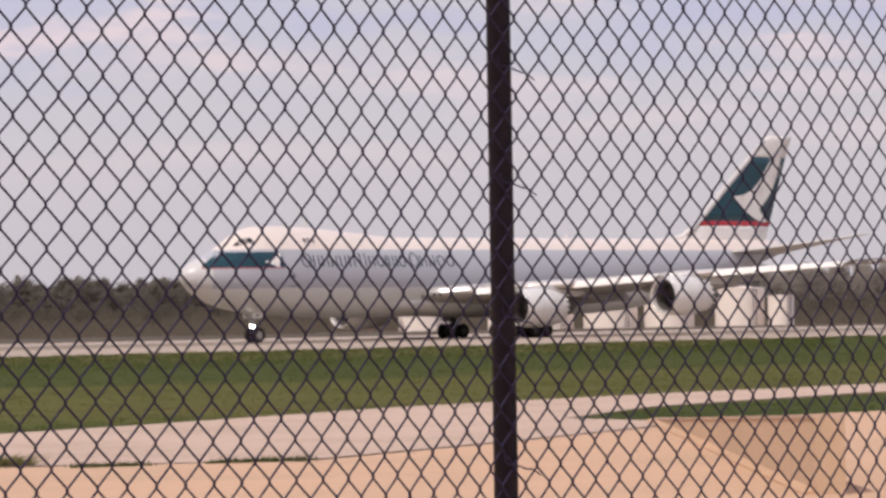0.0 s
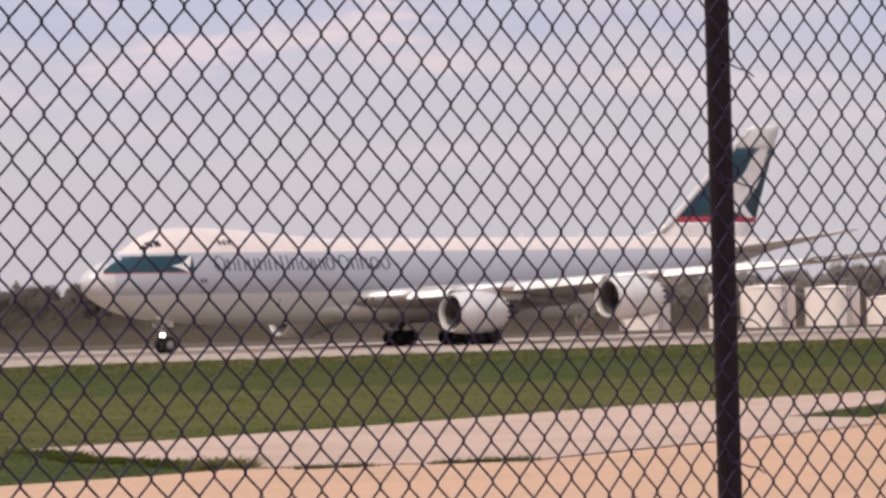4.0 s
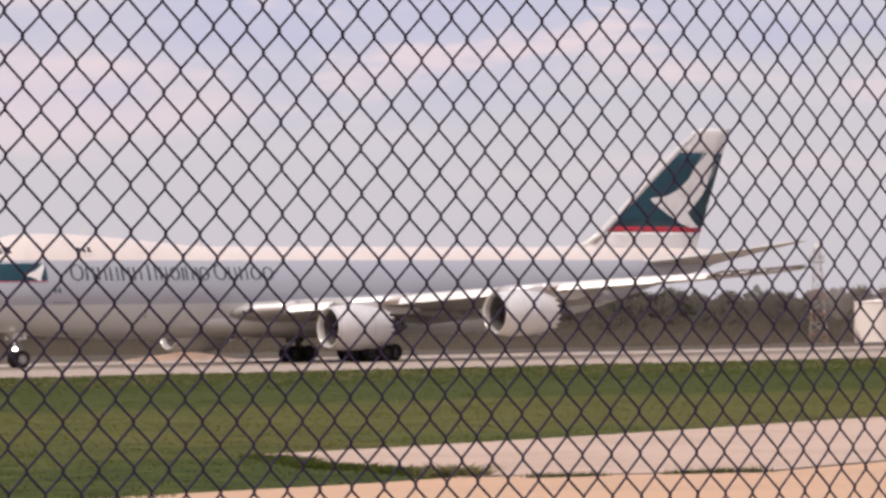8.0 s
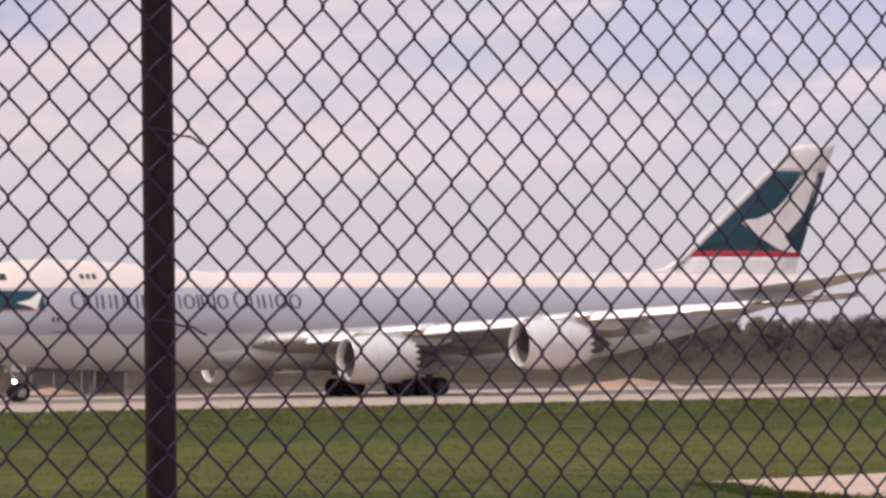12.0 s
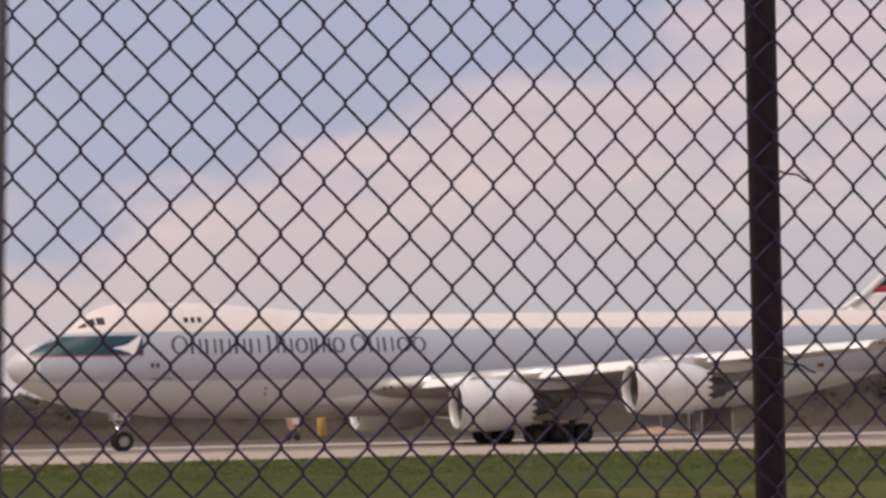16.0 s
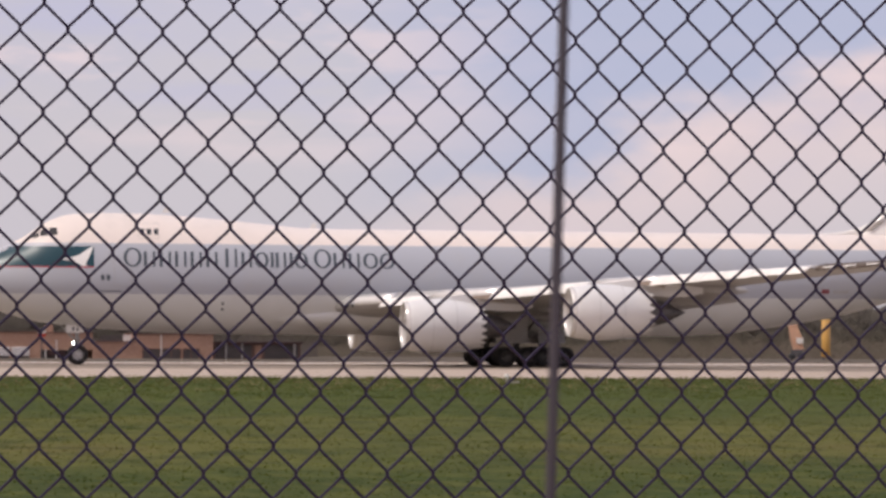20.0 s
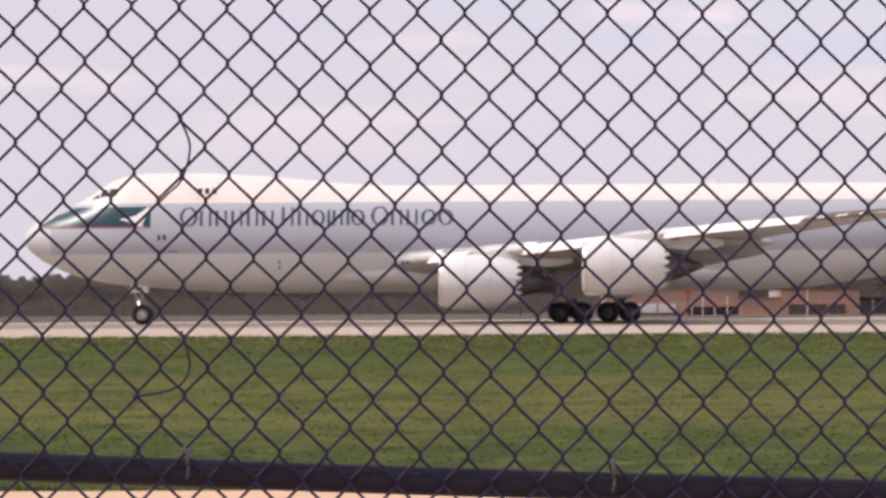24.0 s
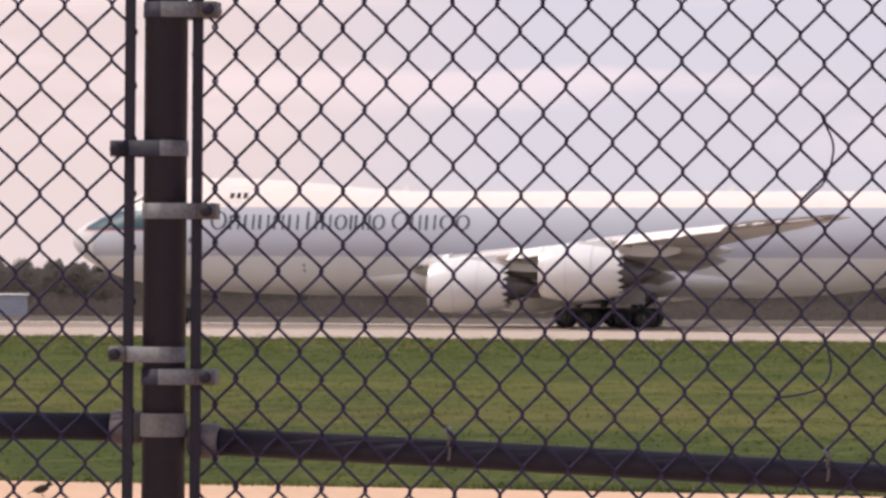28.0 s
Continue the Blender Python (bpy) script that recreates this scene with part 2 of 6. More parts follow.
M_GRASS = grass_material("grass_ground", 1.03).m
M_BLADE = grass_material("grass_blades", 1.36)
M_BLADE.island_tint((0.125, 0.14, 0.04), 0.45)
M_BLADE = translucent(M_BLADE, 0.5)
M_STRAW = Mat("pale_weeds", (0.16, 0.165, 0.06), 0.9, spec=0.1)
M_STRAW.island_tint((0.26, 0.23, 0.12), 0.9)
M_STRAW = translucent(M_STRAW, 0.4)
M_CONC = Mat("tan_concrete", (0.59, 0.39, 0.262), 0.9, coarse=(0.35, (0.51, 0.35, 0.237), 0.4, 0.7), fine=(6, (0.62, 0.44, 0.3), 0.45, 0.75), bump=0.15, bump_scale=25, spec=0.2).m
M_ROAD = Mat("pale_concrete", (0.545, 0.415, 0.335), 0.9, coarse=(0.3, (0.46, 0.35, 0.275), 0.4, 0.65), fine=(5, (0.575, 0.455, 0.37), 0.45, 0.75), bump=0.15, bump_scale=25, spec=0.2).m
M_TAXI = Mat("taxiway_concrete", (0.27, 0.225, 0.18), 0.9, coarse=(0.12, (0.2, 0.165, 0.135), 0.4, 0.65), fine=(2.5, (0.34, 0.285, 0.235), 0.45, 0.75), spec=0.2, stretch=(0.3, 1.6, 1)).m
M_ROAD2 = Mat("shoulder_concrete", (0.44, 0.355, 0.295), 0.9, coarse=(0.12, (0.38, 0.32, 0.26), 0.4, 0.65), fine=(2.5, (0.5, 0.43, 0.36), 0.45, 0.75), spec=0.2, stretch=(0.3, 1.6, 1)).m
M_TAR = Mat("tar_joint", (0.07, 0.06, 0.05), 0.9, coarse=(3, (0.14, 0.12, 0.1), 0.4, 0.7)).m
M_WALLC = Mat("retaining_concrete", (0.56, 0.42, 0.3), 0.9, coarse=(0.35, (0.51, 0.385, 0.275), 0.35, 0.75), fine=(5, (0.59, 0.445, 0.325), 0.4, 0.8), bump=0.05, bump_scale=20, spec=0.2).m
M_DIRT = Mat("dry_scrub_ground", (0.115, 0.097, 0.078), 0.95, coarse=(0.05, (0.08, 0.07, 0.055), 0.4, 0.65), fine=(0.8, (0.14, 0.11, 0.085), 0.5, 0.7), spec=0.1)
M_DIRT = M_DIRT.m
M_BARK = Mat("bark", (0.2, 0.17, 0.15), 0.9, coarse=(3, (0.15, 0.13, 0.11), 0.4, 0.7), bump=0.4).m
# foliage lightened and greyed: the air's haze is put into its colour
M_LEAF = Mat("haze_greyed_foliage", (0.185, 0.17, 0.145), 0.95, spec=0.02)
M_LEAF.island_tint((0.205, 0.19, 0.162), 0.9)
M_LEAF.random_tint((0.185, 0.165, 0.142), 0.6)
M_LEAF = translucent(M_LEAF, 0.5)
# paler copy of the foliage colour, with the distance haze put into it
M_HAZED = Mat("hazed_foliage", (0.33, 0.3, 0.27), 0.95, spec=0.02)
M_HAZED.island_tint((0.36, 0.325, 0.295), 0.9)
M_HAZED = translucent(M_HAZED, 0.5)
M_THICK = Mat("thicket_twigs", (0.125, 0.111, 0.098), 0.95, spec=0.02)
M_THICK.island_tint((0.14, 0.12, 0.105), 0.8)
M_THICK = translucent(M_THICK, 0.5)
M_SCRUB = Mat("scrub", (0.17, 0.145, 0.115), 0.95, coarse=(0.08, (0.15, 0.142, 0.105), 0.4, 0.65), spec=0.02)
M_SCRUB.island_tint((0.19, 0.16, 0.13), 0.8)
M_SCRUB = translucent(M_SCRUB, 0.5)
M_UNDER = Mat("dim_undergrowth", (0.15, 0.136, 0.112), 0.95, coarse=(0.06, (0.135, 0.13, 0.1), 0.4, 0.65), spec=0.02)
M_UNDER.island_tint((0.15, 0.13, 0.105), 0.8)
M_UNDER = translucent(M_UNDER, 0.5)
M_TANK = Mat("tank_white", (0.95, 0.87, 0.82), 0.6, coarse=(0.15, (0.9, 0.82, 0.76), 0.4, 0.7), fine=(1.4, (0.7, 0.64, 0.57), 0.66, 0.85)).m
M_BRICK = Mat("orange_brick", (0.45, 0.28, 0.2), 0.85, coarse=(0.3, (0.38, 0.235, 0.17), 0.4, 0.7), fine=(4, (0.5, 0.33, 0.25), 0.5, 0.7)).m
M_TRIMW = Mat("white_paint", (0.75, 0.73, 0.7), 0.6, coarse=(1, (0.62, 0.6, 0.56), 0.5, 0.8)).m
M_GLASSD = Mat("dark_glass", (0.03, 0.035, 0.04), 0.12, coarse=(2, (0.05, 0.05, 0.055), 0.4, 0.7)).m
# mast red made paler and greyer: haze put into the paint colour
M_MASTR = Mat("hazed_mast_red", (0.37, 0.22, 0.19), 0.7, coarse=(2, (0.31, 0.19, 0.17), 0.5, 0.8)).m
M_RED = Mat("red_paint", (0.5, 0.06, 0.04), 0.6, coarse=(2, (0.4, 0.08, 0.06), 0.5, 0.8)).m
M_YEL = Mat("yellow_paint", (0.6, 0.35, 0.09), 0.6, coarse=(1.5, (0.5, 0.29, 0.09), 0.5, 0.8)).m
M_TANP = Mat("tan_paint", (0.6, 0.36, 0.24), 0.7, coarse=(1.5, (0.48, 0.29, 0.2), 0.4, 0.7)).m
M_SAND = Mat("sand", (0.42, 0.29, 0.21), 0.95, coarse=(0.6, (0.29, 0.21, 0.16), 0.4, 0.7), bump=0.4, bump_scale=6).m

# ------------------------------------------------------------------ mesh helpers


def as_mesh(name, verts, faces, mats, smooth=True, slots=None):
    me = bpy.data.meshes.new(name)
    me.from_pydata([tuple(v) for v in verts], [], faces)
    for m in (mats if isinstance(mats, (list, tuple)) else [mats]):
        me.materials.append(m)
    me.polygons.foreach_set("use_smooth", [smooth] * len(me.polygons))
    if slots:
        me.polygons.foreach_set("material_index", slots)
    bm = bmesh.new()
    bm.from_mesh(me)
    bmesh.ops.recalc_face_normals(bm, faces=bm.faces)
    bm.to_mesh(me)
    bm.free()
    return me


def part(name, me, parent, label="", m=None):
    ob = new(name, me)
    ob.parent = parent
    if m is not None:
        ob.matrix_basis = m
    return tagged(ob, label)


def thing(name, label, category, group="", kind="", m=None, me=None):
    ob = new(name, me)
    if m is not None:
        ob.matrix_basis = m
    return tagged(ob, label, category, group, kind)


class Soup:
    """Vertices and faces gathered for one mesh."""

    def __init__(self):
        self.v, self.f, self.s = [], [], []

    def add(self, verts, faces, slot=0):
        o = len(self.v)
        self.v += [tuple(p) for p in verts]
        self.f += [tuple(i + o for i in f) for f in faces]
        self.s += [slot] * len(faces)

    def box(self, x0, x1, y0, y1, z0, z1, slot=0):
        self.add([(x0, y0, z0), (x1, y0, z0), (x1, y1, z0), (x0, y1, z0), (x0, y0, z1), (x1, y0, z1), (x1, y1, z1), (x0, y1, z1)],
                 [(0, 3, 2, 1), (4, 5, 6, 7), (0, 1, 5, 4), (1, 2, 6, 5), (2, 3, 7, 6), (3, 0, 4, 7)], slot)

    def loft(self, rings, close=True, caps=True, slot=0):
        n = len(rings[0])
        verts = [p for r in rings for p in r]
        faces = []
        for i in range(len(rings) - 1):
            for j in range(n if close else n - 1):
                k = (j + 1) % n
                faces.append((i * n + j, i * n + k, (i + 1) * n + k, (i + 1) * n + j))
        if caps:
            faces.append(tuple(range(n - 1, -1, -1)))
            faces.append(tuple((len(rings) - 1) * n + j for j in range(n)))
        self.add(verts, faces, slot)

    def tube(self, path, r, sides=8, slot=0, caps=True):
        pts = [Vector(p) for p in path]
        rs = r if isinstance(r, (list, tuple)) else [r] * len(pts)
        rings = []
        side = None
        for i, p in enumerate(pts):
            d = (pts[min(i + 1, len(pts) - 1)] - pts[max(i - 1, 0)]).normalized()
            if side is None:
                side = d.orthogonal().normalized()
            side = (side - d * side.dot(d)).normalized()
            up = d.cross(side)
            rings.append([p + (side * math.cos(2 * math.pi * j / sides) + up * math.sin(2 * math.pi * j / sides)) * rs[i] for j in range(sides)])
        self.loft(rings, True, caps, slot)

    def lathe(self, prof, sides=32, axis="x", slot=0, caps=False):
        rings = []
        for a, r in prof:
            ring = []
            for j in range(sides):
                c, s = r * math.cos(2 * math.pi * j / sides), r * math.sin(2 * math.pi * j / sides)
                ring.append({"x": (a, c, s), "y": (c, a, s), "z": (c, s, a)}[axis])
            rings.append(ring)
        self.loft(rings, True, caps, slot)

    def mesh(self, name, mats, smooth=True):
        return as_mesh(name, self.v, self.f, mats, smooth, self.s)


def slab(name, outline, top, depth, mat, label, category, cuts=0):
    """A paved sheet with a real edge, from its outline."""
    s = Soup()
    n = len(outline)
    s.add([(x, y, top - depth) for x, y in outline] + [(x, y, top) for x, y in outline],
          [tuple(range(n - 1, -1, -1)), tuple(range(n, 2 * n))] + [(i, (i + 1) % n, n + (i + 1) % n, n + i) for i in range(n)])
    return thing(name, label, category, kind="structure", me=s.mesh(name, mat, smooth=False))


# ------------------------------------------------------------------ ground
g = Soup()
xs = [-4500, -1500, -600, -300, -150, -60, 0, 60, 150, 300, 600, 1500, 4500]
ys = [-4500, -1500, -400, -100, -20, 20, 60, 110, 160, 240, 400, 600, 1500, 4500]
g.add([(x, y, 0) for y in ys for x in xs], [(j * 13 + i, j * 13 + i + 1, j * 13 + i + 14, j * 13 + i + 13) for j in range(13) for i in range(12)],)
g.s = [1 if ys[k // 12] >= 240 else 0 for k in range(len(g.f))]
thing("ground", "mown grass with dry yellow and bare patches", "ground", kind="structure", me=g.mesh("ground", [M_GRASS, M_DIRT], False))

# shoulder, running strip and far shoulder of the taxiway, slightly askew to the fence
def strip(name, y0, y1, top, mat, label, category):
    k = 0.0252
    slab(name, [(-1200, y0 - 1200 * k), (1200, y0 + 1200 * k), (1200, y1 + 1200 * k), (-1200, y1 - 1200 * k)], top, 0.1, mat, label, category)


strip("taxiway_shoulder", 155.7, 203, 0.028, M_ROAD2, "pale concrete shoulder beside the taxiway", "pavement")
strip("taxiway", 203, 243, 0.03, M_TAXI, "brownish worn concrete taxiway", "taxiway")
slab("far_shoulder", [(-1200, 212.76), (1200, 273.24), (1200, 304), (600, 297), (190, 279), (0, 252.5), (-60, 248.5), (-1200, 219)], 0.028, 0.1, M_ROAD2, "pale concrete shoulder beyond the taxiway", "pavement")
strip("edge_line", 246.5, 248.5, 0.034, M_TRIMW, "faded white painted edge line", "road marking")


def scaled(pts):
    f = lambda x: 1.054 * (1 - 0.022 * min(1, max(0, (x - 26) / 24)))
    return [(x * f(x), y * f(x)) for x, y in pts]


APRON = scaled([(-60, 31.2), (-9.6, 31.6), (-1, 31.2), (10, 32.4), (21, 33.6), (24.2, 33.95), (25.8, 34.4), (26.9, 33.7), (28.8, 32.2), (35, 34.6), (41, 37.2), (43, 39.1), (60, 38.8), (60, -30), (-60, -30)])
slab("apron", APRON, 0.02, 0.12, M_CONC, "tan concrete apron along the fence", "pavement")
ROAD = scaled([(25.85, 34.43), (26.3, 35.3), (26.9, 36.1), (27.7, 37.7), (27.3, 38.0), (27.9, 39.6), (28.3, 41.2), (28.7, 42.6), (29.4, 44.1), (32.5, 44.9), (39, 47.2), (48, 51.0), (58, 53.0), (64, 53.5), (150, 66), (150, 62), (59.0, 48.2), (50.2, 45.9), (43.5, 41.9), (43, 39.25), (41, 37.35), (35, 34.75), (28.8, 32.35), (26.9, 33.85)])
slab("access_road", ROAD, 0.025, 0.12, M_ROAD, "pale concrete road forking across the grass", "road")

# ------------------------------------------------------------------ fence
FENCE_Y = 4.9
CELL_W, CELL_H, WIRE_R = 0.06675, 0.078527, 0.0023
NODE_X, NODE_Z = -0.75555, EYE_Z + 0.17789


# offsets that fit the mesh to the camera's view, every 0.25 m from x = -1.3: rise and shift in mm, lean in degrees
FIT_X = [-1.3 + 0.25 * k for k in range(32)]
RISE = [8.0, 7.3, 5.0, 2.4, -1.2, -4.6, -5.7, -4.7, -3.0, 0.0, 3.6, 4.1, 2.1, 1.5, 5.5, 8.8, 6.0, 1.4, -3.0, -5.0, -2.3, -0.9, -3.4, -5.3, -4.5, -1.6, 2.1, 5.2, 5.5, 4.6, 5.6, 5.0]
SHIFT = [-3.6, -1.1, -1.1, -0.4, -0.0, -0.1, 0.3, 0.0, -0.7, -2.4, -3.2, -2.7, -1.8, -4.4, -7.4, -3.6, -0.9, -0.1, 1.3, 0.4, 3.8, 8.2, 10.7, 11.2, 1.8, -6.6, -1.0, 10.5, 20.6, 25.4, 18.5, 6.8]
LEAN = [-0.37, -0.49, -0.72, -0.78, -0.47, -0.12, 0.06, 0.28, 0.53, 0.68, 0.75, 0.8, 0.9, 0.97, 0.92, 0.75, 0.35, 0.05, -0.06, -0.35, -0.54, -0.64, -0.97, -1.27, -1.18, -0.73, -0.58, -1.43, -2.81, -3.37, -2.58, -1.26]
MID_Z = 1.95


def row_lift(x):
    return -0.013018 * x + 0.000372 * x * x + 0.000103 * x ** 3 + 0.001 * float(np.interp(x, FIT_X, RISE))


def wire_mesh(half_cells):
    """One woven wire: a flattened helix that hooks its neighbour at every bend."""
    s = Soup()
    path = []
    w, h = CELL_W / 4 + WIRE_R * 0.3, CELL_H / 2
    for n in range(half_cells + 1):
        side = 1 if n % 2 else -1
        z = n * h
        for dz, k, dy in ((-0.005, 0.87, -1), (-0.0018, 1.0, -0.5), (0.0018, 1.0, 0.5), (0.005, 0.87, 1)):
            path.append((side * w * k, -side * dy * WIRE_R * 1.05, z + dz))
    s.tube(path, WIRE_R, 5)
    return s.mesh("wire", M_WIRE)


WIRE = wire_mesh(71)


def pipe(r, z0, z1, cap=True):
    s = Soup()
    prof = [(z0, r), (z1, r)]
    if cap:
        prof += [(z1 + 0.002, r * 1.08), (z1 + 0.02, r * 1.06), (z1 + 0.045, r * 0.7), (z1 + 0.055, 0.001)]
    s.lathe(prof, 28, "z", caps=True)
    return s.mesh("pipe", M_POST)


def fabric(name, label, x0, x1, phase_x, phase_z, lift, pull=lambda x: 0.0, wide=1.0, more=0, view_fit=False):
    top = thing(name, label, "fence fabric", m=pose(0, FENCE_Y, 0))
    step = CELL_W / 2 * wide
    k0 = math.ceil((x0 - pull(x0) - phase_x) / step)
    k1 = math.floor((x1 - phase_x) / step)
    for k in range(k0, k1 + more):
        x = phase_x + (k + 0.5) * step
        x += pull(x)
        z = phase_z + lift(x) - 50 * CELL_H / 2 + (0 if k % 2 == 0 else CELL_H / 2)
        tall, lean, w = 1.0, random.uniform(-0.06, 0.06), wide
        if view_fit:
            here, after = (float(np.interp(x + q * step, FIT_X, SHIFT)) for q in (-0.5, 0.5))
            w, tall = wide + 0.001 * (after - here) / step, 0.9944
            lean += float(np.interp(x, FIT_X, LEAN))
            x += 0.0005 * (here + after)
        z = MID_Z + (z - MID_Z) * tall
        x += (z - MID_Z) * math.tan(radians(lean))
        part("wire", WIRE, top, m=pose(x, random.uniform(-0.0006, 0.0006), z + random.uniform(-0.0008, 0.0008), 0, lean, 0) @ Matrix.Diagonal((w, 1, tall, 1)))
    return top


POSTS = [(4.959, 0.0245), (2.2755, 0.0245), (7.6, 0.0245), (-4.0, 0.0245)]
TERMINAL_X = -1.3107
fabric("chain_link_fabric", "black vinyl-coated chain-link mesh woven of bent wires", TERMINAL_X + 0.046, 7.62, NODE_X, NODE_Z, row_lift, lambda x: 0.0233 * math.exp(-(x + 1.23) / 0.28), view_fit=True)
fabric("chain_link_fabric", "black vinyl-coated chain-link mesh beyond the terminal post", -3.98, TERMINAL_X - 0.046, -1.39, 2.197, lambda x: 0.0, wide=1.07, more=1)
for i, (x, r) in enumerate(POSTS):
    p = thing("fence_post", "black round steel line post behind the mesh", "fence post", group="fence posts", m=pose(x, FENCE_Y + r + 0.006, 0))
    part("pipe", pipe(r, -0.3, 2.86), p)

# terminal post with bands, tension bars and brace rails
term = thing("terminal_post", "thick black steel terminal post with grey bands and tension bars", "fence post", group="fence posts", m=pose(TERMINAL_X, FENCE_Y + 0.01, 0))
part("pipe", pipe(0.0315, -0.3, 2.9), term)


def band_mesh(side, wrap, ear):
    """Flat band round the post with a folded ear; the wrap and the ear differ where the black coat is worn off."""
    s = Soup()
    n = 20
    arc = [(0.0335 * math.cos(math.pi * (0.5 + i / n)), 0.0335 * math.sin(math.pi * (0.5 + i / n))) for i in range(n + 1)]
    for slot, pts in ((0, arc), (1, [arc[-1], (0.03, -0.032), (0.062, -0.012)]), (1, [(0.062, 0.012), (0.03, 0.032), arc[0]])):
        outer = [(side * x, y) for x, y in pts]
        inner = [(x * 0.92, y * 0.92) for x, y in outer]
        s.loft([[(*p, z) for p in q] for q, z in ((outer, -0.0115), (outer, 0.0115), (inner, 0.0115), (inner, -0.0115))], close=False, caps=False, slot=slot)
    s.box(min(side * 0.052, side * 0.078), max(side * 0.052, side * 0.078), -0.02, 0.016, -0.0115, 0.0115, slot=1)
    return s.mesh("band", [wrap, ear])


def bolt_mesh():
    s = Soup()
    s.lathe([(-0.028, 0.002), (-0.028, 0.009), (-0.021, 0.009), (-0.02, 0.005), (0.018, 0.005), (0.018, 0.009), (0.026, 0.009), (0.026, 0.002)], 10, "y", caps=True)
    return s.mesh("bolt", M_POST)


BANDS = {(q, k): band_mesh(q, M_POST if k == "ear bare" else M_GALV, M_POST if k == "wrap bare" else M_GALV) for q in (1, -1) for k in ("bare", "ear bare", "wrap bare")}
WORN = {2.255: "ear bare", 1.723: "ear bare", 2.054: "wrap bare"}
BOLT = bolt_mesh()
for side, zs in ((1, (2.255, 1.963, 1.723, 1.39, 1.04, 0.69, 0.34, 2.58)), (-1, (2.054, 1.755, 1.45, 1.09, 0.71, 0.34, 2.4, 2.69))):
    for z in zs:
        worn = WORN.get(z, "bare")
        b = part("band", BANDS[side, worn], term, "grey galvanised tension band" if worn == "bare" else "tension band with part of its black coat left", pose(0, 0, z + 0.012))
        part("bolt", BOLT, b, m=pose(side * 0.068, 0, 0))
for side in (1, -1):
    s = Soup()
    s.box(-0.0075, 0.0075, -0.003, 0.003, 0.05, 2.8)
    part("tension_bar", s.mesh("tension_bar", M_POST, False), term, "flat black tension bar", pose(side * 0.0505, -0.012, 0))
s = Soup()
s.lathe([(-0.017, 0.0345), (0.017, 0.0345)], 28, "z", caps=False)
s.lathe([(-0.017, 0.0325), (0.017, 0.0325)], 28, "z", caps=False)
part("brace_band", s.mesh("brace_band", M_GALV), term, "grey galvanised brace band", pose(0, 0, 1.665))

RAIL_TILT = 2.35


def brace_rail(side, length, z0, tilt):
    rail = thing("brace_rail", "black horizontal steel brace rail with grey end cup", "fence rail", group="brace rails", m=pose(TERMINAL_X, FENCE_Y + 0.028, z0, 0, tilt if side > 0 else -tilt, 0 if side > 0 else 180))
    s = Soup()
    s.tube([(x, 0, z) for x, z in ((0.07, 0), (0.4, 0.002), (0.8, 0.002), (1.1, 0.002), (1.35, 0.003), (1.6, 0.005), (1.85, 0.007), (2.3, 0.01))] + [(length, 0, 0.014)] if side > 0 else [(0.07, 0, 0), (length, 0, 0)], 0.0205, 20)
    part("pipe", s.mesh("pipe", M_POST), rail)
    s = Soup()
    s.lathe([(0.034, 0.02), (0.036, 0.024), (0.05, 0.0265), (0.076, 0.026), (0.08, 0.0245), (0.08, 0.0205)], 20, "x", caps=True)
    part("rail_cup", s.mesh("rail_cup", M_GALV), rail, "grey galvanised rail end cup")
    return rail


brace_rail(1, 3.55, 1.644, RAIL_TILT + 0.1)
brace_rail(-1, 2.68, 1.66, 0.0)

# loose tie wires
def tie(name, label, pts, r=0.0017):
    s = Soup()
    curve = [Vector((x - 0.013, y, z + 0.1)) for x, y, z in pts]
    fine = []
    for i in range(len(curve) - 1):
        p0, p1, p2, p3 = curve[max(i - 1, 0)], curve[i], curve[i + 1], curve[min(i + 2, len(curve) - 1)]
        for k in range(5):
            t = k / 5
            fine.append(0.5 * ((2 * p1) + (p2 - p0) * t + (2 * p0 - 5 * p1 + 4 * p2 - p3) * t * t + (3 * p1 - p0 - 3 * p2 + p3) * t ** 3))
    fine.append(curve[-1])
    s.tube(fine, r, 6)
    thing(name, label, "tie wire", group="tie wires", me=s.mesh(name, M_WIRE))


Y = FENCE_Y - 0.006
tie("tie_wire", "loose dark tie wire curling from the mesh", [(-0.347, Y - 0.004, 2.015), (-0.344, Y - 0.004, 2.005), (-0.339, Y - 0.004, 1.995), (-0.333, Y - 0.004, 1.982), (-0.329, Y - 0.004, 1.967), (-0.330, Y - 0.004, 1.953), (-0.333, Y - 0.004, 1.939), (-0.343, Y - 0.004, 1.915), (-0.359, Y - 0.004, 1.900), (-0.375, Y - 0.004, 1.884)])
tie("tie_wire", "loose dark tie wire curling from the mesh", [(-0.342, Y - 0.004, 1.706), (-0.340, Y - 0.004, 1.697), (-0.335, Y - 0.004, 1.681), (-0.331, Y - 0.004, 1.657), (-0.338, Y - 0.004, 1.637), (-0.354, Y - 0.004, 1.625), (-0.381, Y - 0.004, 1.618), (-0.411, Y - 0.004, 1.614)])
for px in (2.2795, 4.963):
    for z in (2.112, 1.817, 1.454, 1.094) if px < 3 else (2.234, 2.002, 1.733, 1.439):
        tie("tie_wire", "dark tie wire twisted round a line post", [(px - 0.03, Y, z + 0.036), (px - 0.026, Y - 0.002, z + 0.02), (px, Y - 0.004, z + 0.016), (px + 0.028, Y - 0.004, z + 0.008), (px + 0.048, Y - 0.002, z + 0.006), (px + 0.06, Y - 0.004, z - 0.002), (px + 0.072, Y, z - 0.006)])

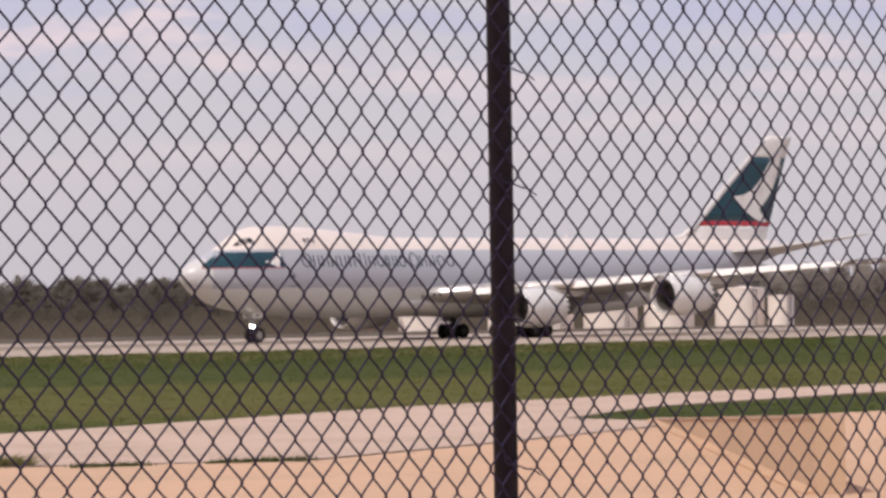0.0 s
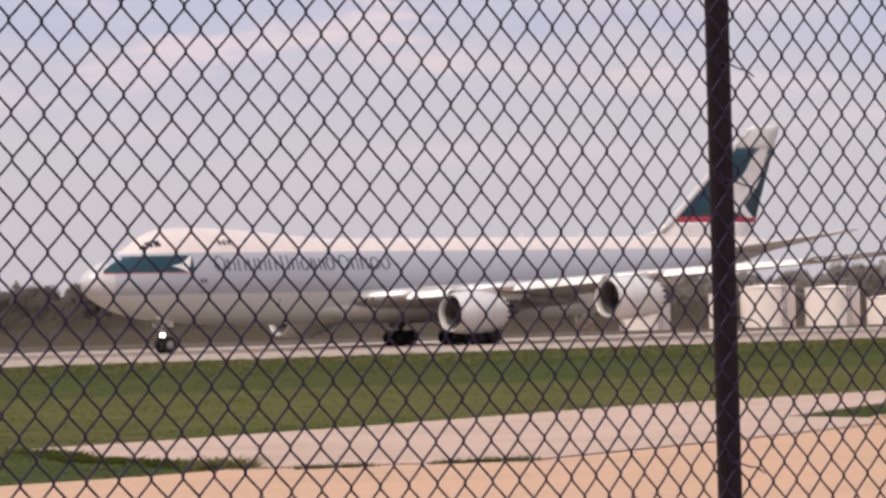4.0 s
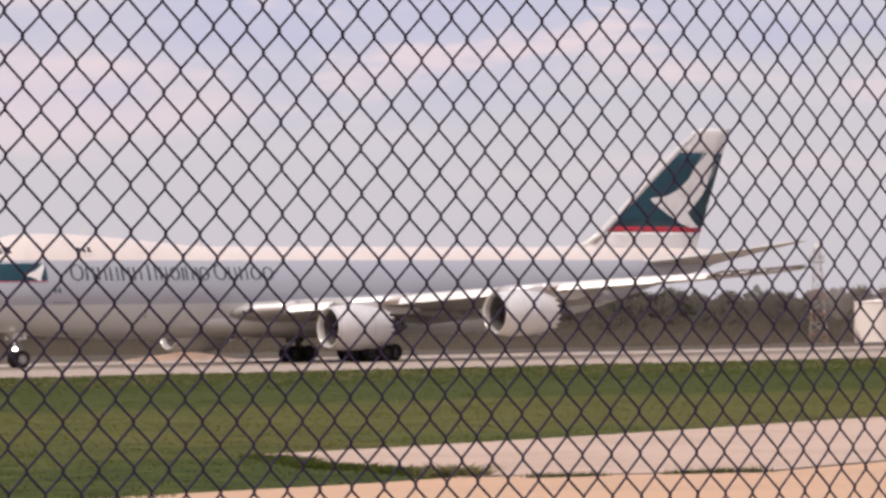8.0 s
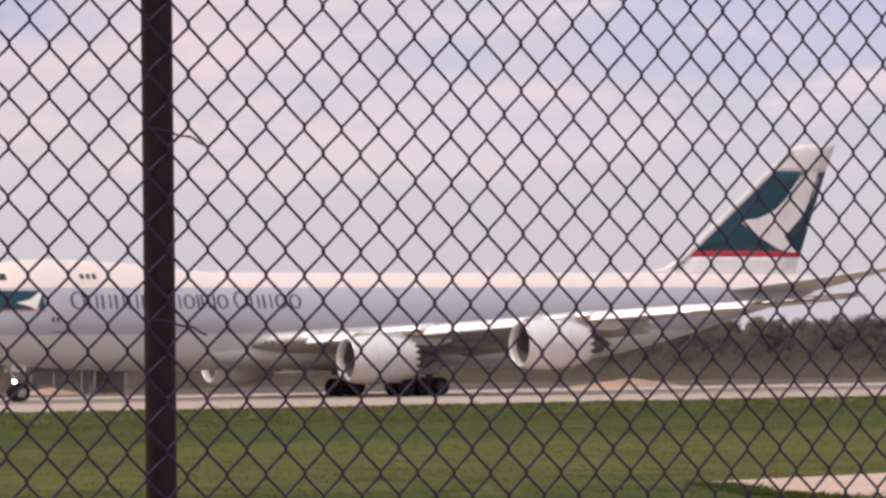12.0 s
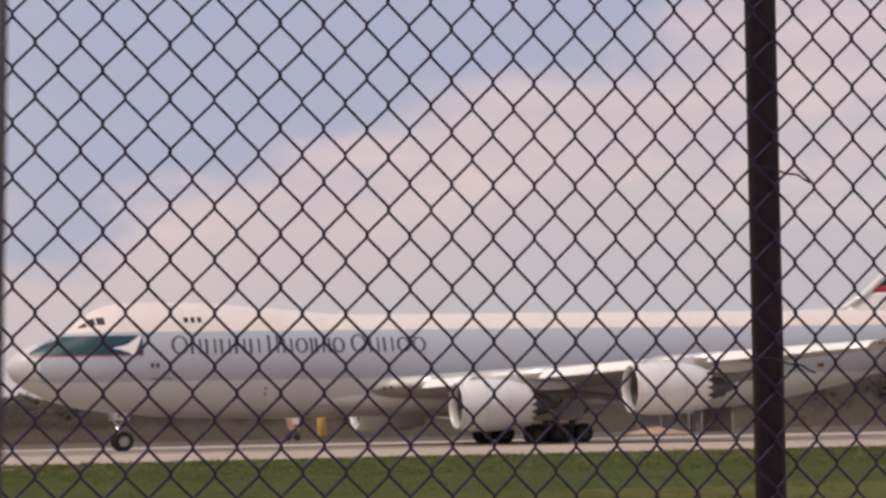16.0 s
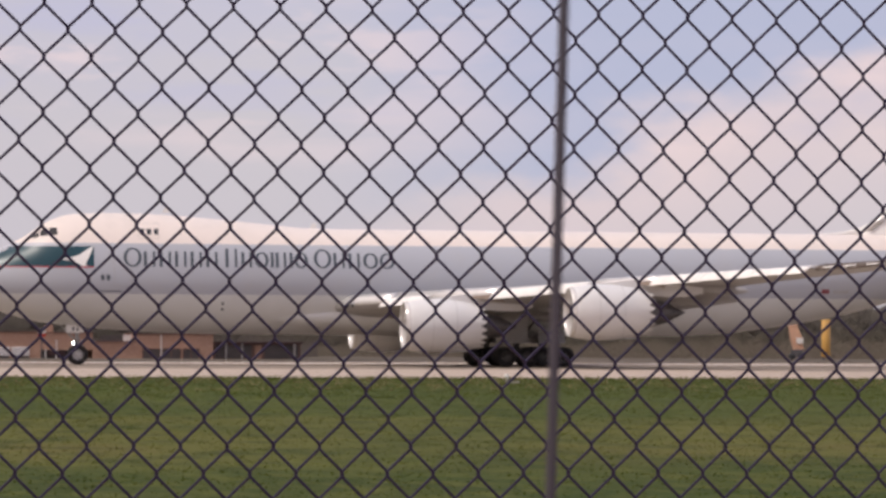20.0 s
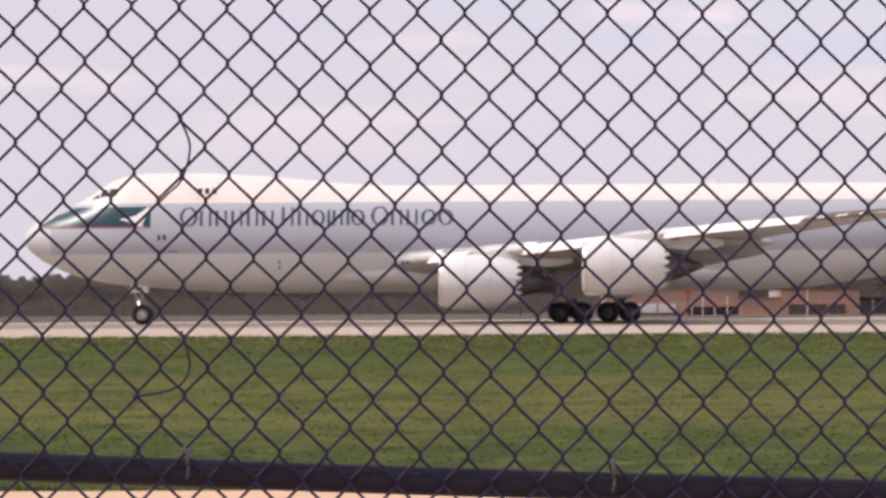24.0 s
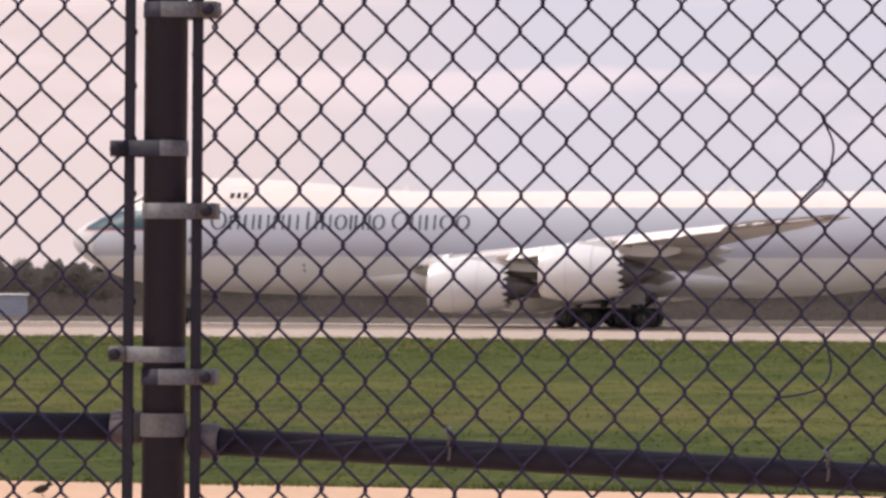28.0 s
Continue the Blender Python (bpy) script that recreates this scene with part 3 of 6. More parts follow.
# ties that hold the mesh to the brace rail
for x, z in ((-0.89, 1.639), (-0.35, 1.617), (0.25, 1.595)):
    s = Soup()
    s.tube([(0.03 * math.sin(0.9 * k) * 0.1, -0.026 * math.cos(2 * math.pi * k / 16) , 0.026 * math.sin(2 * math.pi * k / 16)) for k in range(17)], 0.0022, 6)
    s.tube([(0.0, -0.026, 0), (0.004, -0.034, 0.012), (-0.003, -0.036, 0.026)], 0.0022, 6)
    thing("rail_tie", "pale twisted wire tie round the brace rail", "tie wire", group="tie wires", me=s.mesh("rail_tie", M_GALV), m=pose(x, FENCE_Y + 0.028, z))

# slender rod close to the camera; its unseen foot in the ground is added
rod_top = thing("near_rod", "slender dark rod close to the camera, its foot out of view", "rod", m=pose(0.1354, 0.8, 0, 0, 1.35, 0))
s = Soup()
s.tube([(0, 0, -0.1), (0, 0, 1.0), (0.0, 0, 1.75), (0.0, 0, 2.4)], [0.0015, 0.0014, 0.0013, 0.0012], 10)
part("rod", s.mesh("rod", M_ROD), rod_top)

# ------------------------------------------------------------------ airplane
PLANE_Y, PLANE_TURN, WHEEL_R = 229.08, -1.4406, 0.66
TEAL = (0.004, 0.048, 0.07)
M_HULL = Mat("hull_paint", (0.8, 0.72, 0.67), 0.32, fine=(0.9, (0.74, 0.67, 0.625), 0.5, 0.8), spec=0.5)
hz = M_HULL.axis(2)
band_mask = M_HULL.math("MULTIPLY", M_HULL.math("GREATER_THAN", hz, 4.62), M_HULL.math("LESS_THAN", hz, 7.92))
M_HULL.mix(band_mask, (0.455, 0.48, 0.535))
M_HULL.mix(M_HULL.math("MULTIPLY", M_HULL.math("LESS_THAN", hz, 4.62), 0.9), (0.675, 0.705, 0.71))
M_HULL.mix(M_HULL.math("MULTIPLY", M_HULL.math("LESS_THAN", M_HULL.axis(0), 1.9), 0.6), (0.74, 0.73, 0.72))
M_HULL.mix(M_HULL.math("MULTIPLY", M_HULL.noise(0.5, 0.5, 0.85), 0.25), (0.5, 0.48, 0.45))
M_HULL = M_HULL.m
M_WHITE = Mat("white_gloss", (0.88, 0.87, 0.85), 0.3, coarse=(0.7, (0.7, 0.69, 0.67), 0.5, 0.8)).m
M_NAC = Mat("nacelle_paint", (0.72, 0.72, 0.72), 0.3, coarse=(0.8, (0.66, 0.66, 0.66), 0.4, 0.8)).m
M_GREYW = Mat("wing_grey", (0.44, 0.43, 0.415), 0.45, coarse=(0.5, (0.38, 0.37, 0.36), 0.4, 0.7), fine=(3, (0.48, 0.47, 0.46), 0.5, 0.7)).m
M_TAILG = Mat("tailplane_grey", (0.66, 0.65, 0.64), 0.4, coarse=(0.5, (0.58, 0.57, 0.56), 0.4, 0.7)).m
M_LEADE = Mat("polished_leading_edge", (0.78, 0.77, 0.76), 0.25, 0.35, coarse=(2, (0.7, 0.69, 0.68), 0.4, 0.7)).m
M_RECESS_SHADE = Mat("recess_shade_brown", (0.3, 0.24, 0.2), 0.6, coarse=(2, (0.22, 0.17, 0.14), 0.4, 0.7)).m
# dark brown for the raked tip's leading edge
M_TIPBROWN = Mat("dark_brown_edge", (0.13, 0.1, 0.085), 0.6, coarse=(2, (0.09, 0.07, 0.06), 0.4, 0.7)).m
M_TEAL = Mat("teal_paint", TEAL, 0.35, coarse=(1, (0.006, 0.055, 0.08), 0.4, 0.7)).m
M_STRIPE = Mat("crimson_stripe", (0.5, 0.02, 0.05), 0.4, coarse=(2, (0.42, 0.03, 0.035), 0.4, 0.7)).m
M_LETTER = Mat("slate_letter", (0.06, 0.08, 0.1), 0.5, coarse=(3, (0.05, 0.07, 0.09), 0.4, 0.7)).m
M_DARK = Mat("dark_interior", (0.03, 0.03, 0.032), 0.6, coarse=(2, (0.05, 0.05, 0.05), 0.4, 0.7)).m
M_DUCT = Mat("inlet_lining", (0.13, 0.12, 0.118), 0.55, coarse=(3, (0.1, 0.095, 0.09), 0.4, 0.7)).m
M_SEAM = Mat("cowl_seam_grey", (0.52, 0.52, 0.52), 0.4, coarse=(3, (0.46, 0.46, 0.46), 0.4, 0.7)).m
M_TITAN = Mat("titanium", (0.13, 0.125, 0.13), 0.45, 0.6, coarse=(4, (0.085, 0.08, 0.085), 0.4, 0.7)).m
M_TYRE = Mat("tyre_rubber", (0.02, 0.02, 0.021), 0.85, coarse=(6, (0.04, 0.038, 0.036), 0.4, 0.7)).m
M_RIM = Mat("wheel_rim", (0.72, 0.71, 0.7), 0.45, 0.1, coarse=(8, (0.3, 0.29, 0.28), 0.4, 0.7)).m
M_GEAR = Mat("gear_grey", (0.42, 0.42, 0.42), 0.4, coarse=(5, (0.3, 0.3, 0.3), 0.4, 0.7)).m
# darker greys for the main gear and its hubs
M_GEARD = Mat("dark_gear_grey", (0.1, 0.098, 0.095), 0.55, coarse=(5, (0.06, 0.058, 0.056), 0.4, 0.7)).m
M_RIMD = Mat("dark_wheel_rim", (0.16, 0.155, 0.15), 0.6, 0.3, coarse=(8, (0.09, 0.088, 0.085), 0.4, 0.7)).m
M_FLAG = Mat("dull_red_mark", (0.26, 0.07, 0.085), 0.5, coarse=(3, (0.2, 0.06, 0.08), 0.4, 0.7)).m
M_LAMP = glow("taxi_lamp", (1.0, 0.97, 0.9), 25.0)

airplane = thing("airplane", "white cargo jumbo jet with blue-grey side band and teal tail, taxiing", "airplane")

# station, crown, keel, half width, height of the widest point, fullness of the upper half
HULL = [(-0.05, 5.78, 5.6, 0.07, 5.7, 1.0), (0.08, 6.08, 5.26, 0.44, 5.69, 1.0), (0.4, 6.48, 4.82, 0.9, 5.66, 1.0), (1.1, 6.93, 4.26, 1.42, 5.62, 1.0),
        (2.1, 7.36, 3.72, 1.94, 5.56, 1.02), (3.2, 7.82, 3.28, 2.38, 5.52, 1.06), (4.3, 8.42, 2.98, 2.68, 5.5, 1.12), (5.2, 9.06, 2.8, 2.88, 5.5, 1.2),
        (5.9, 9.46, 2.7, 3.0, 5.5, 1.27), (6.6, 9.74, 2.62, 3.08, 5.5, 1.3), (7.4, 9.89, 2.54, 3.14, 5.5, 1.31), (9.4, 9.98, 2.36, 3.22, 5.5, 1.31), (12, 9.95, 2.19, 3.25, 5.5, 1.3),
        (15, 9.78, 2.09, 3.25, 5.5, 1.26), (18, 9.54, 2.04, 3.25, 5.5, 1.2), (20.5, 9.29, 2.03, 3.25, 5.5, 1.1), (22.5, 9.11, 2.03, 3.25, 5.5, 1.03), (24.5, 9.06, 2.03, 3.25, 5.5, 1.0),
        (32, 9.06, 2.03, 3.25, 5.5, 1.0), (40, 9.06, 2.03, 3.25, 5.5, 1.0), (48, 9.06, 2.05, 3.25, 5.5, 1.0), (52, 9.06, 2.3, 3.24, 5.55, 1.0), (56, 9.06, 2.85, 3.16, 5.75, 1.0), (60, 9.06, 3.65, 2.96, 6.1, 1.0),
        (64, 9.05, 4.7, 2.6, 6.55, 1.0), (68, 9.02, 5.8, 2.05, 7.1, 1.0), (71, 8.98, 6.55, 1.42, 7.6, 1.0), (73, 8.94, 7.08, 0.95, 7.95, 1.0), (74.2, 8.86, 7.42, 0.62, 8.12, 1.0), (74.55, 8.7, 7.6, 0.4, 8.15, 1.0), (74.6, 8.45, 7.85, 0.15, 8.15, 1.0)]


def hull_at(a):
    for p, q in zip(HULL, HULL[1:]):
        if a <= q[0]:
            t = (a - p[0]) / (q[0] - p[0])
            return [p[i] + (q[i] - p[i]) * t for i in range(6)]
    return list(HULL[-1])


def hull_point(a, ang):
    """Point of the skin; the angle runs from the widest point on the left side up to the crown."""
    _, top, bot, w, zw, e = hull_at(a)
    c, s = math.cos(ang), math.sin(ang)
    if s >= 0:
        return (a, -w * math.copysign(abs(c) ** e, c), zw + (top - zw) * s)
    return (a, -w * c, zw + (zw - bot) * s)


def skin_y(a, z, proud=0.012):
    """How far out the left skin lies at a height."""
    _, top, bot, w, zw, e = hull_at(a)
    s = (z - zw) / ((top - zw) if z >= zw else (zw - bot))
    s = max(-0.999, min(0.999, s))
    c = math.sqrt(1 - s * s)
    return -(w * (c ** e if z >= zw else c) + proud)


def smooth_stations():
    out = []
    for p, q in zip(HULL, HULL[1:]):
        n = max(1, int((q[0] - p[0]) / 0.9))
        out += [p[0] + (q[0] - p[0]) * k / n for k in range(n)]
    return out + [HULL[-1][0]]


s = Soup()
s.loft([[hull_point(a, 2 * math.pi * j / 56) for j in range(56)] for a in smooth_stations()])
part("fuselage", s.mesh("fuselage", M_HULL), airplane, "white fuselage with a broad blue-grey band")


def decal(name, outline, mat, label="", proud=0.014, both=False, rows=6):
    """A painted shape laid on the left skin: columns of points between a lower and an upper edge."""
    s = Soup()
    n = len(outline)
    for sign in ((1, -1) if both else (1,)):
        verts = []
        for a, z0, z1 in outline:
            for k in range(rows + 1):
                z = z0 + (z1 - z0) * k / rows
                verts.append((a, sign * skin_y(a, z, proud), z))
        faces = [(i * (rows + 1) + k, (i + 1) * (rows + 1) + k, (i + 1) * (rows + 1) + k + 1, i * (rows + 1) + k + 1) for i in range(n - 1) for k in range(rows)]
        s.add(verts, faces)
    return part(name, s.mesh(name, mat), airplane, label)


# teal flash on the nose with its stripe and feather
flash = [(a, 6.4, min(7.7, hull_at(a)[1] - 0.06 - 0.15 * max(0, 3.4 - a))) for a in [1.25 + 0.306 * k for k in range(25)]]
flash = [(a, z0, max(z1, z0 + 0.05)) for a, z0, z1 in flash]
decal("nose_flash", flash, M_TEAL, "dark teal flash painted on the nose")
decal("nose_stripe", [(1.1 + 0.374 * k, 6.32, 6.38) for k in range(21)], M_STRIPE, "thin crimson stripe", rows=1)
decal("nose_feather", [(6.6, 6.84, 6.88), (6.9, 6.78, 6.94), (7.3, 6.66, 7.02), (7.6, 6.54, 7.12), (7.85, 6.44, 7.28), (8.02, 6.5, 7.4), (8.2, 6.86, 7.52), (8.36, 7.18, 7.64), (8.5, 7.5, 7.7)], M_WHITE, "white brush-stroke feather", 0.02)
decal("nose_feather", [(7.75, 6.41, 6.6), (7.95, 6.41, 6.56), (8.15, 6.41, 6.46)], M_WHITE, "white brush-stroke feather", 0.02)

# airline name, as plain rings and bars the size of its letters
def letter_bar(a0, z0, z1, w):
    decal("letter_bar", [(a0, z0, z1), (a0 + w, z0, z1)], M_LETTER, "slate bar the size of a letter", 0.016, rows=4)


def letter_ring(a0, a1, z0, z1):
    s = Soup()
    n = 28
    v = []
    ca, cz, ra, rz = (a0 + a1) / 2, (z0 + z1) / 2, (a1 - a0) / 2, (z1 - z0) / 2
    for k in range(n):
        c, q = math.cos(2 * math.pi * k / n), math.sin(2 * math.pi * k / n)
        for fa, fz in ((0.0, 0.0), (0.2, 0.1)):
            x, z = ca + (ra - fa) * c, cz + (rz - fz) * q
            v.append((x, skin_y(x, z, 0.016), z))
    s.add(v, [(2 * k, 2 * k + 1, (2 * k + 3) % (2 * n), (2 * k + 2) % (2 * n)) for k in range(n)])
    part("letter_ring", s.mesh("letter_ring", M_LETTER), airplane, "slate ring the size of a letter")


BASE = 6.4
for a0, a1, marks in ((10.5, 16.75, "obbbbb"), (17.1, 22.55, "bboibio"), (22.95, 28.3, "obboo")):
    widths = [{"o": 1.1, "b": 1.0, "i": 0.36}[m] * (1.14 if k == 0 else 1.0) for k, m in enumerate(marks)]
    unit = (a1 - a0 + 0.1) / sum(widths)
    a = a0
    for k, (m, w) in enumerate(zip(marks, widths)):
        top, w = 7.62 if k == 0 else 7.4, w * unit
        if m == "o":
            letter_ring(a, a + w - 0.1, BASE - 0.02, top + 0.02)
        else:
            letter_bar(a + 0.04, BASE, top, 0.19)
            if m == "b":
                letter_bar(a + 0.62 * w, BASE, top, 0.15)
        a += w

# registration bars aft, small door markings
for k in range(5):
    decal("registration_bar", [(58.2 + 0.22 * k, 4.98, 5.18), (58.2 + 0.22 * k + 0.11, 4.98, 5.18)], M_GREYW, "small grey registration bar", 0.016, rows=2)
for x0, x1, z0, z1 in ((9.05, 9.25, 5.5, 5.85), (9.4, 9.62, 5.5, 5.85), (9.0, 10.4, 4.76, 4.82), (16.9, 17.05, 3.6, 3.75), (16.9, 17.05, 3.95, 4.1)):
    decal("skin_mark", [(x0, z0, z1), (x1, z0, z1)], M_LETTER, "small dark marking on the skin", 0.016, rows=2)


def frame_line(name, x0, x1, z0, z1, t=0.02):
    for o in ([(x0, z0, z1), (x0 + t, z0, z1)], [(x1 - t, z0, z1), (x1, z0, z1)], [(x0, z0, z0 + t), (x1, z0, z0 + t)], [(x0, z1 - t, z1), (x1, z1 - t, z1)]):
        decal(name, o, M_GREYW, "thin grey door outline", 0.015, rows=5)


frame_line("door_outline", 9.9, 11.0, 5.1, 7.0)
frame_line("door_outline", 11.55, 12.9, 8.25, 9.3)

# cockpit and upper-deck windows
for x0, x1, z0, z1, z2, z3 in ((4.62, 5.1, 8.22, 8.3, 8.32, 8.62), (5.18, 5.66, 8.36, 8.42, 8.74, 8.9), (5.76, 6.27, 8.42, 8.45, 8.92, 8.94)):
    decal("cockpit_window", [(x0, z0, z2), ((x0 + x1) / 2, (z0 + z1) / 2, (z2 + z3) / 2), (x1, z1, z3)], M_GLASSD, "dark cockpit window", 0.02, rows=4)
for x0 in (11.62, 12.08, 12.54):
    decal("deck_window", [(x0, 8.52, 8.9), (x0 + 0.28, 8.52, 8.9)], M_GLASSD, "small dark upper-deck window", 0.02, rows=3)

# belly fairing
s = Soup()
rings = []
for k in range(33):
    t = k / 32
    a = 19.5 + 28.5 * t
    f = math.sin(math.pi * t) ** 1.1 if 0 < t < 1 else 0.0
    rings.append([(a, -(2.25 + 1.15 * f) * math.cos(2 * math.pi * j / 40), 3.25 + (0.85 + 0.5 * f) * math.sin(2 * math.pi * j / 40)) for j in range(40)])
s.loft(rings)
part("belly_fairing", s.mesh("belly_fairing", M_HULL), airplane, "pale wing-root fairing under the belly")


def airfoil(le, y, z, chord, thick, twist=0.0, n=15, droop=0.0):
    up, lo = [], []
    for i in range(n):
        x = (1 - math.cos(math.pi * i / (n - 1))) / 2
        yt = 5 * thick * (0.2969 * math.sqrt(x) - 0.126 * x - 0.3516 * x * x + 0.2843 * x ** 3 - 0.1036 * x ** 4)
        cam_ = 0.02 * math.sin(math.pi * x)
        tw = -math.tan(radians(twist)) * x
        up.append((le + x * chord, y, z + (yt + cam_ + tw) * chord))
        lo.append((le + x * chord, y, z + (-yt * 0.9 + cam_ + tw) * chord))
    return up[::-1] + lo[1:-1]


WING = [(2.2, 23.9, 16.2, 3.85, 0.115), (7.0, 27.3, 13.9, 4.15, 0.11), (12.0, 31.9, 11.2, 4.5, 0.1), (17.0, 36.9, 8.9, 4.99, 0.095), (21.0, 40.6, 6.7, 5.34, 0.085), (26.0, 44.9, 5.4, 5.71, 0.075), (30.0, 48.2, 4.4, 5.96, 0.07), (32.2, 50.4, 3.3, 6.12, 0.07), (33.3, 52.6, 2.3, 6.3, 0.075), (33.9, 55.2, 0.9, 6.54, 0.07)]


def wing_at(b):
    for p, q in zip(WING, WING[1:]):
        if b <= q[0]:
            t = (b - p[0]) / (q[0] - p[0])
            return [p[i] + (q[i] - p[i]) * t for i in range(5)]
    return list(WING[-1])


def wing(side):
    s = Soup()
    st = []
    for p, q in zip(WING, WING[1:]):
        st += [p[0], (p[0] + q[0]) / 2]
    st.append(WING[-1][0])
    s.loft([airfoil(w[1], -side * w[0], w[3], w[2], w[4], 3.2 - 0.085 * w[0]) for w in map(wing_at, st)])
    wg = part("wing", s.mesh("wing", M_GREYW), airplane, "swept grey wing")
    # white leading-edge flaps hung out below the nose of the wing, in lengths
    for b0, b1, hi, lo in ((7.1, 9.5, 0.3, -0.3), (13.5, 16.0, 0.3, -0.34), (16.05, 18.5, 0.3, -0.34), (22.3, 25.1, 0.29, -0.32), (25.15, 27.9, 0.27, -0.29), (27.95, 30.8, 0.24, -0.24)):
        q = Soup()
        rings = []
        for k in range(4):
            w = wing_at(b0 + (b1 - b0) * k / 3)
            y = -side * w[0]
            rings.append([(w[1] + x, y, w[3] + z) for x, z in ((0.35, hi), (0.0, hi - 0.02), (-0.38, hi * 0.45), (-0.62, lo * 0.35), (-0.75, lo), (-0.66, lo + 0.01), (-0.5, lo * 0.3), (-0.26, hi * 0.35), (0.05, hi - 0.12), (0.35, hi - 0.1))])
        q.loft(rings)
        part("leading_edge_flap", q.mesh("leading_edge_flap", M_WHITE, False), wg, "bright white leading-edge flap, extended")
    # bright fixed leading edge between and beyond the flaps, with shade-coloured brown panels inboard of each flap
    for b0, b1 in ((3.4, 7.05), (9.6, 13.4), (18.6, 22.2), (30.85, 33.85)):
        q = Soup()
        rings = []
        for k in range(5):
            w = wing_at(b0 + (b1 - b0) * k / 4)
            y, u = -side * w[0], 0.012 * w[2]
            rings.append([(w[1] + x, y, w[3] + z) for x, z in ((0.5 + u, 0.18 + 3 * u), (0.16, 0.1 + 2 * u), (-0.05, 0.02 + u), (-0.06, -0.05), (0.03, -0.09), (0.2, -0.05))])
        q.loft(rings)
        part("leading_edge", q.mesh("leading_edge", M_LEADE if b0 < 30 else M_TIPBROWN), wg, "bright fixed leading edge" if b0 < 30 else "brownish raked-tip leading edge")
    for b0, b1 in ((31.2, 31.7), (32.2, 32.5), (32.8, 33.1)):
        q = Soup()
        q.loft([[(w[1] + x, -side * w[0], w[3] + z) for x, z in ((0.3, 0.16), (-0.03, 0.1), (-0.08, 0.03), (0.3, 0.05))] for w in (wing_at(b0), wing_at(b1))])
        part("leading_edge_plate", q.mesh("leading_edge_plate", M_WHITE, False), wg, "short white plate on the brown leading edge")
    # solid panels, brown to give the shade of each flap's recess
    for b0, b1 in ((12.0, 13.44), (20.9, 22.24)):
        q = Soup()
        rings = []
        for k in range(3):
            w = wing_at(b0 + (b1 - b0) * k / 2)
            f = k / 2
            rings.append([(w[1] + x, -side * w[0], w[3] + z) for x, z in ((0.3, 0.02), (-0.12 - 0.1 * f, 0.0), (-0.14 - 0.12 * f, -0.1 - 0.28 * f), (0.3, -0.16 - 0.3 * f))])
        q.loft(rings)
        part("recess_shade_panel", q.mesh("recess_shade_panel", M_RECESS_SHADE, False), wg, "pinkish-brown panel with the shade of the flap's recess in its colour")
    # flaps and their track fairings under the trailing edge
    for b0, b1, drop in ((4.2, 10.6, 1.22), (13.0, 19.8, 1.02)):
        q = Soup()
        rings = []
        for k in range(4):
            w = wing_at(b0 + (b1 - b0) * k / 3)
            te = w[1] + w[2]
            rings.append([(x, -side * w[0], w[3] + z) for x, z in ((te - 1.9, -0.2), (te - 0.9, -0.26), (te + 0.5, 0.08 - drop), (te + 0.55, -drop), (te - 0.9, 0.38 - drop), (te - 1.9, -0.4))])
        q.loft(rings)
        part("flap", q.mesh("flap", M_GREYW), wg, "grey trailing-edge flap")
    for b, drop in ((5.6, 0.62), (9.6, 0.62), (14.4, 0.6), (16.9, 0.58), (20.0, 0.15)):
        w = wing_at(b)
        q = Soup()
        L = 0.45 * w[2] + 0.95
        rings = []
        for k in range(13):
            t = k / 12
            r = 0.36 * math.sin(math.pi * min(1, max(0.0, t))) ** 0.7 + 0.01
            rings.append([(w[1] + 0.55 * w[2] + L * t, -side * b + 0.55 * r * math.cos(2 * math.pi * j / 12), w[3] - drop - 0.25 * t + r * math.sin(2 * math.pi * j / 12)) for j in range(12)])
        q.loft(rings)
        part("flap_fairing", q.mesh("flap_fairing", M_GREYW), wg, "grey canoe-shaped flap track fairing")
    return wg


wings = {side: wing(side) for side in (1, -1)}
for k, b in enumerate((3.9, 4.35)):
    q = Soup()
    w = wing_at(b)
    q.lathe([(-0.05, 0.001), (-0.05, 0.13), (0.05, 0.14)], 16, "x")
    part("landing_light", q.mesh("landing_light", M_GLASSD), airplane, "round landing light in the wing root", pose(w[1] - 0.1, -b, w[3] - 0.03))


def lathe_chevron(s, prof, sides, teeth, depth, slot=0):
    """A nozzle turned from a profile whose last ring is cut in teeth."""
    rings = []
    for i, (a, r) in enumerate(prof):
        ring = []
        for j in range(sides):
            ph = 2 * math.pi * j / sides
            aa = a
            if i == len(prof) - 1:
                aa += depth * (1 - abs(((j * teeth / sides) % 1) * 2 - 1))
            ring.append((aa, r * math.cos(ph), r * math.sin(ph)))
        rings.append(ring)
    s.loft(rings, True, False, slot)


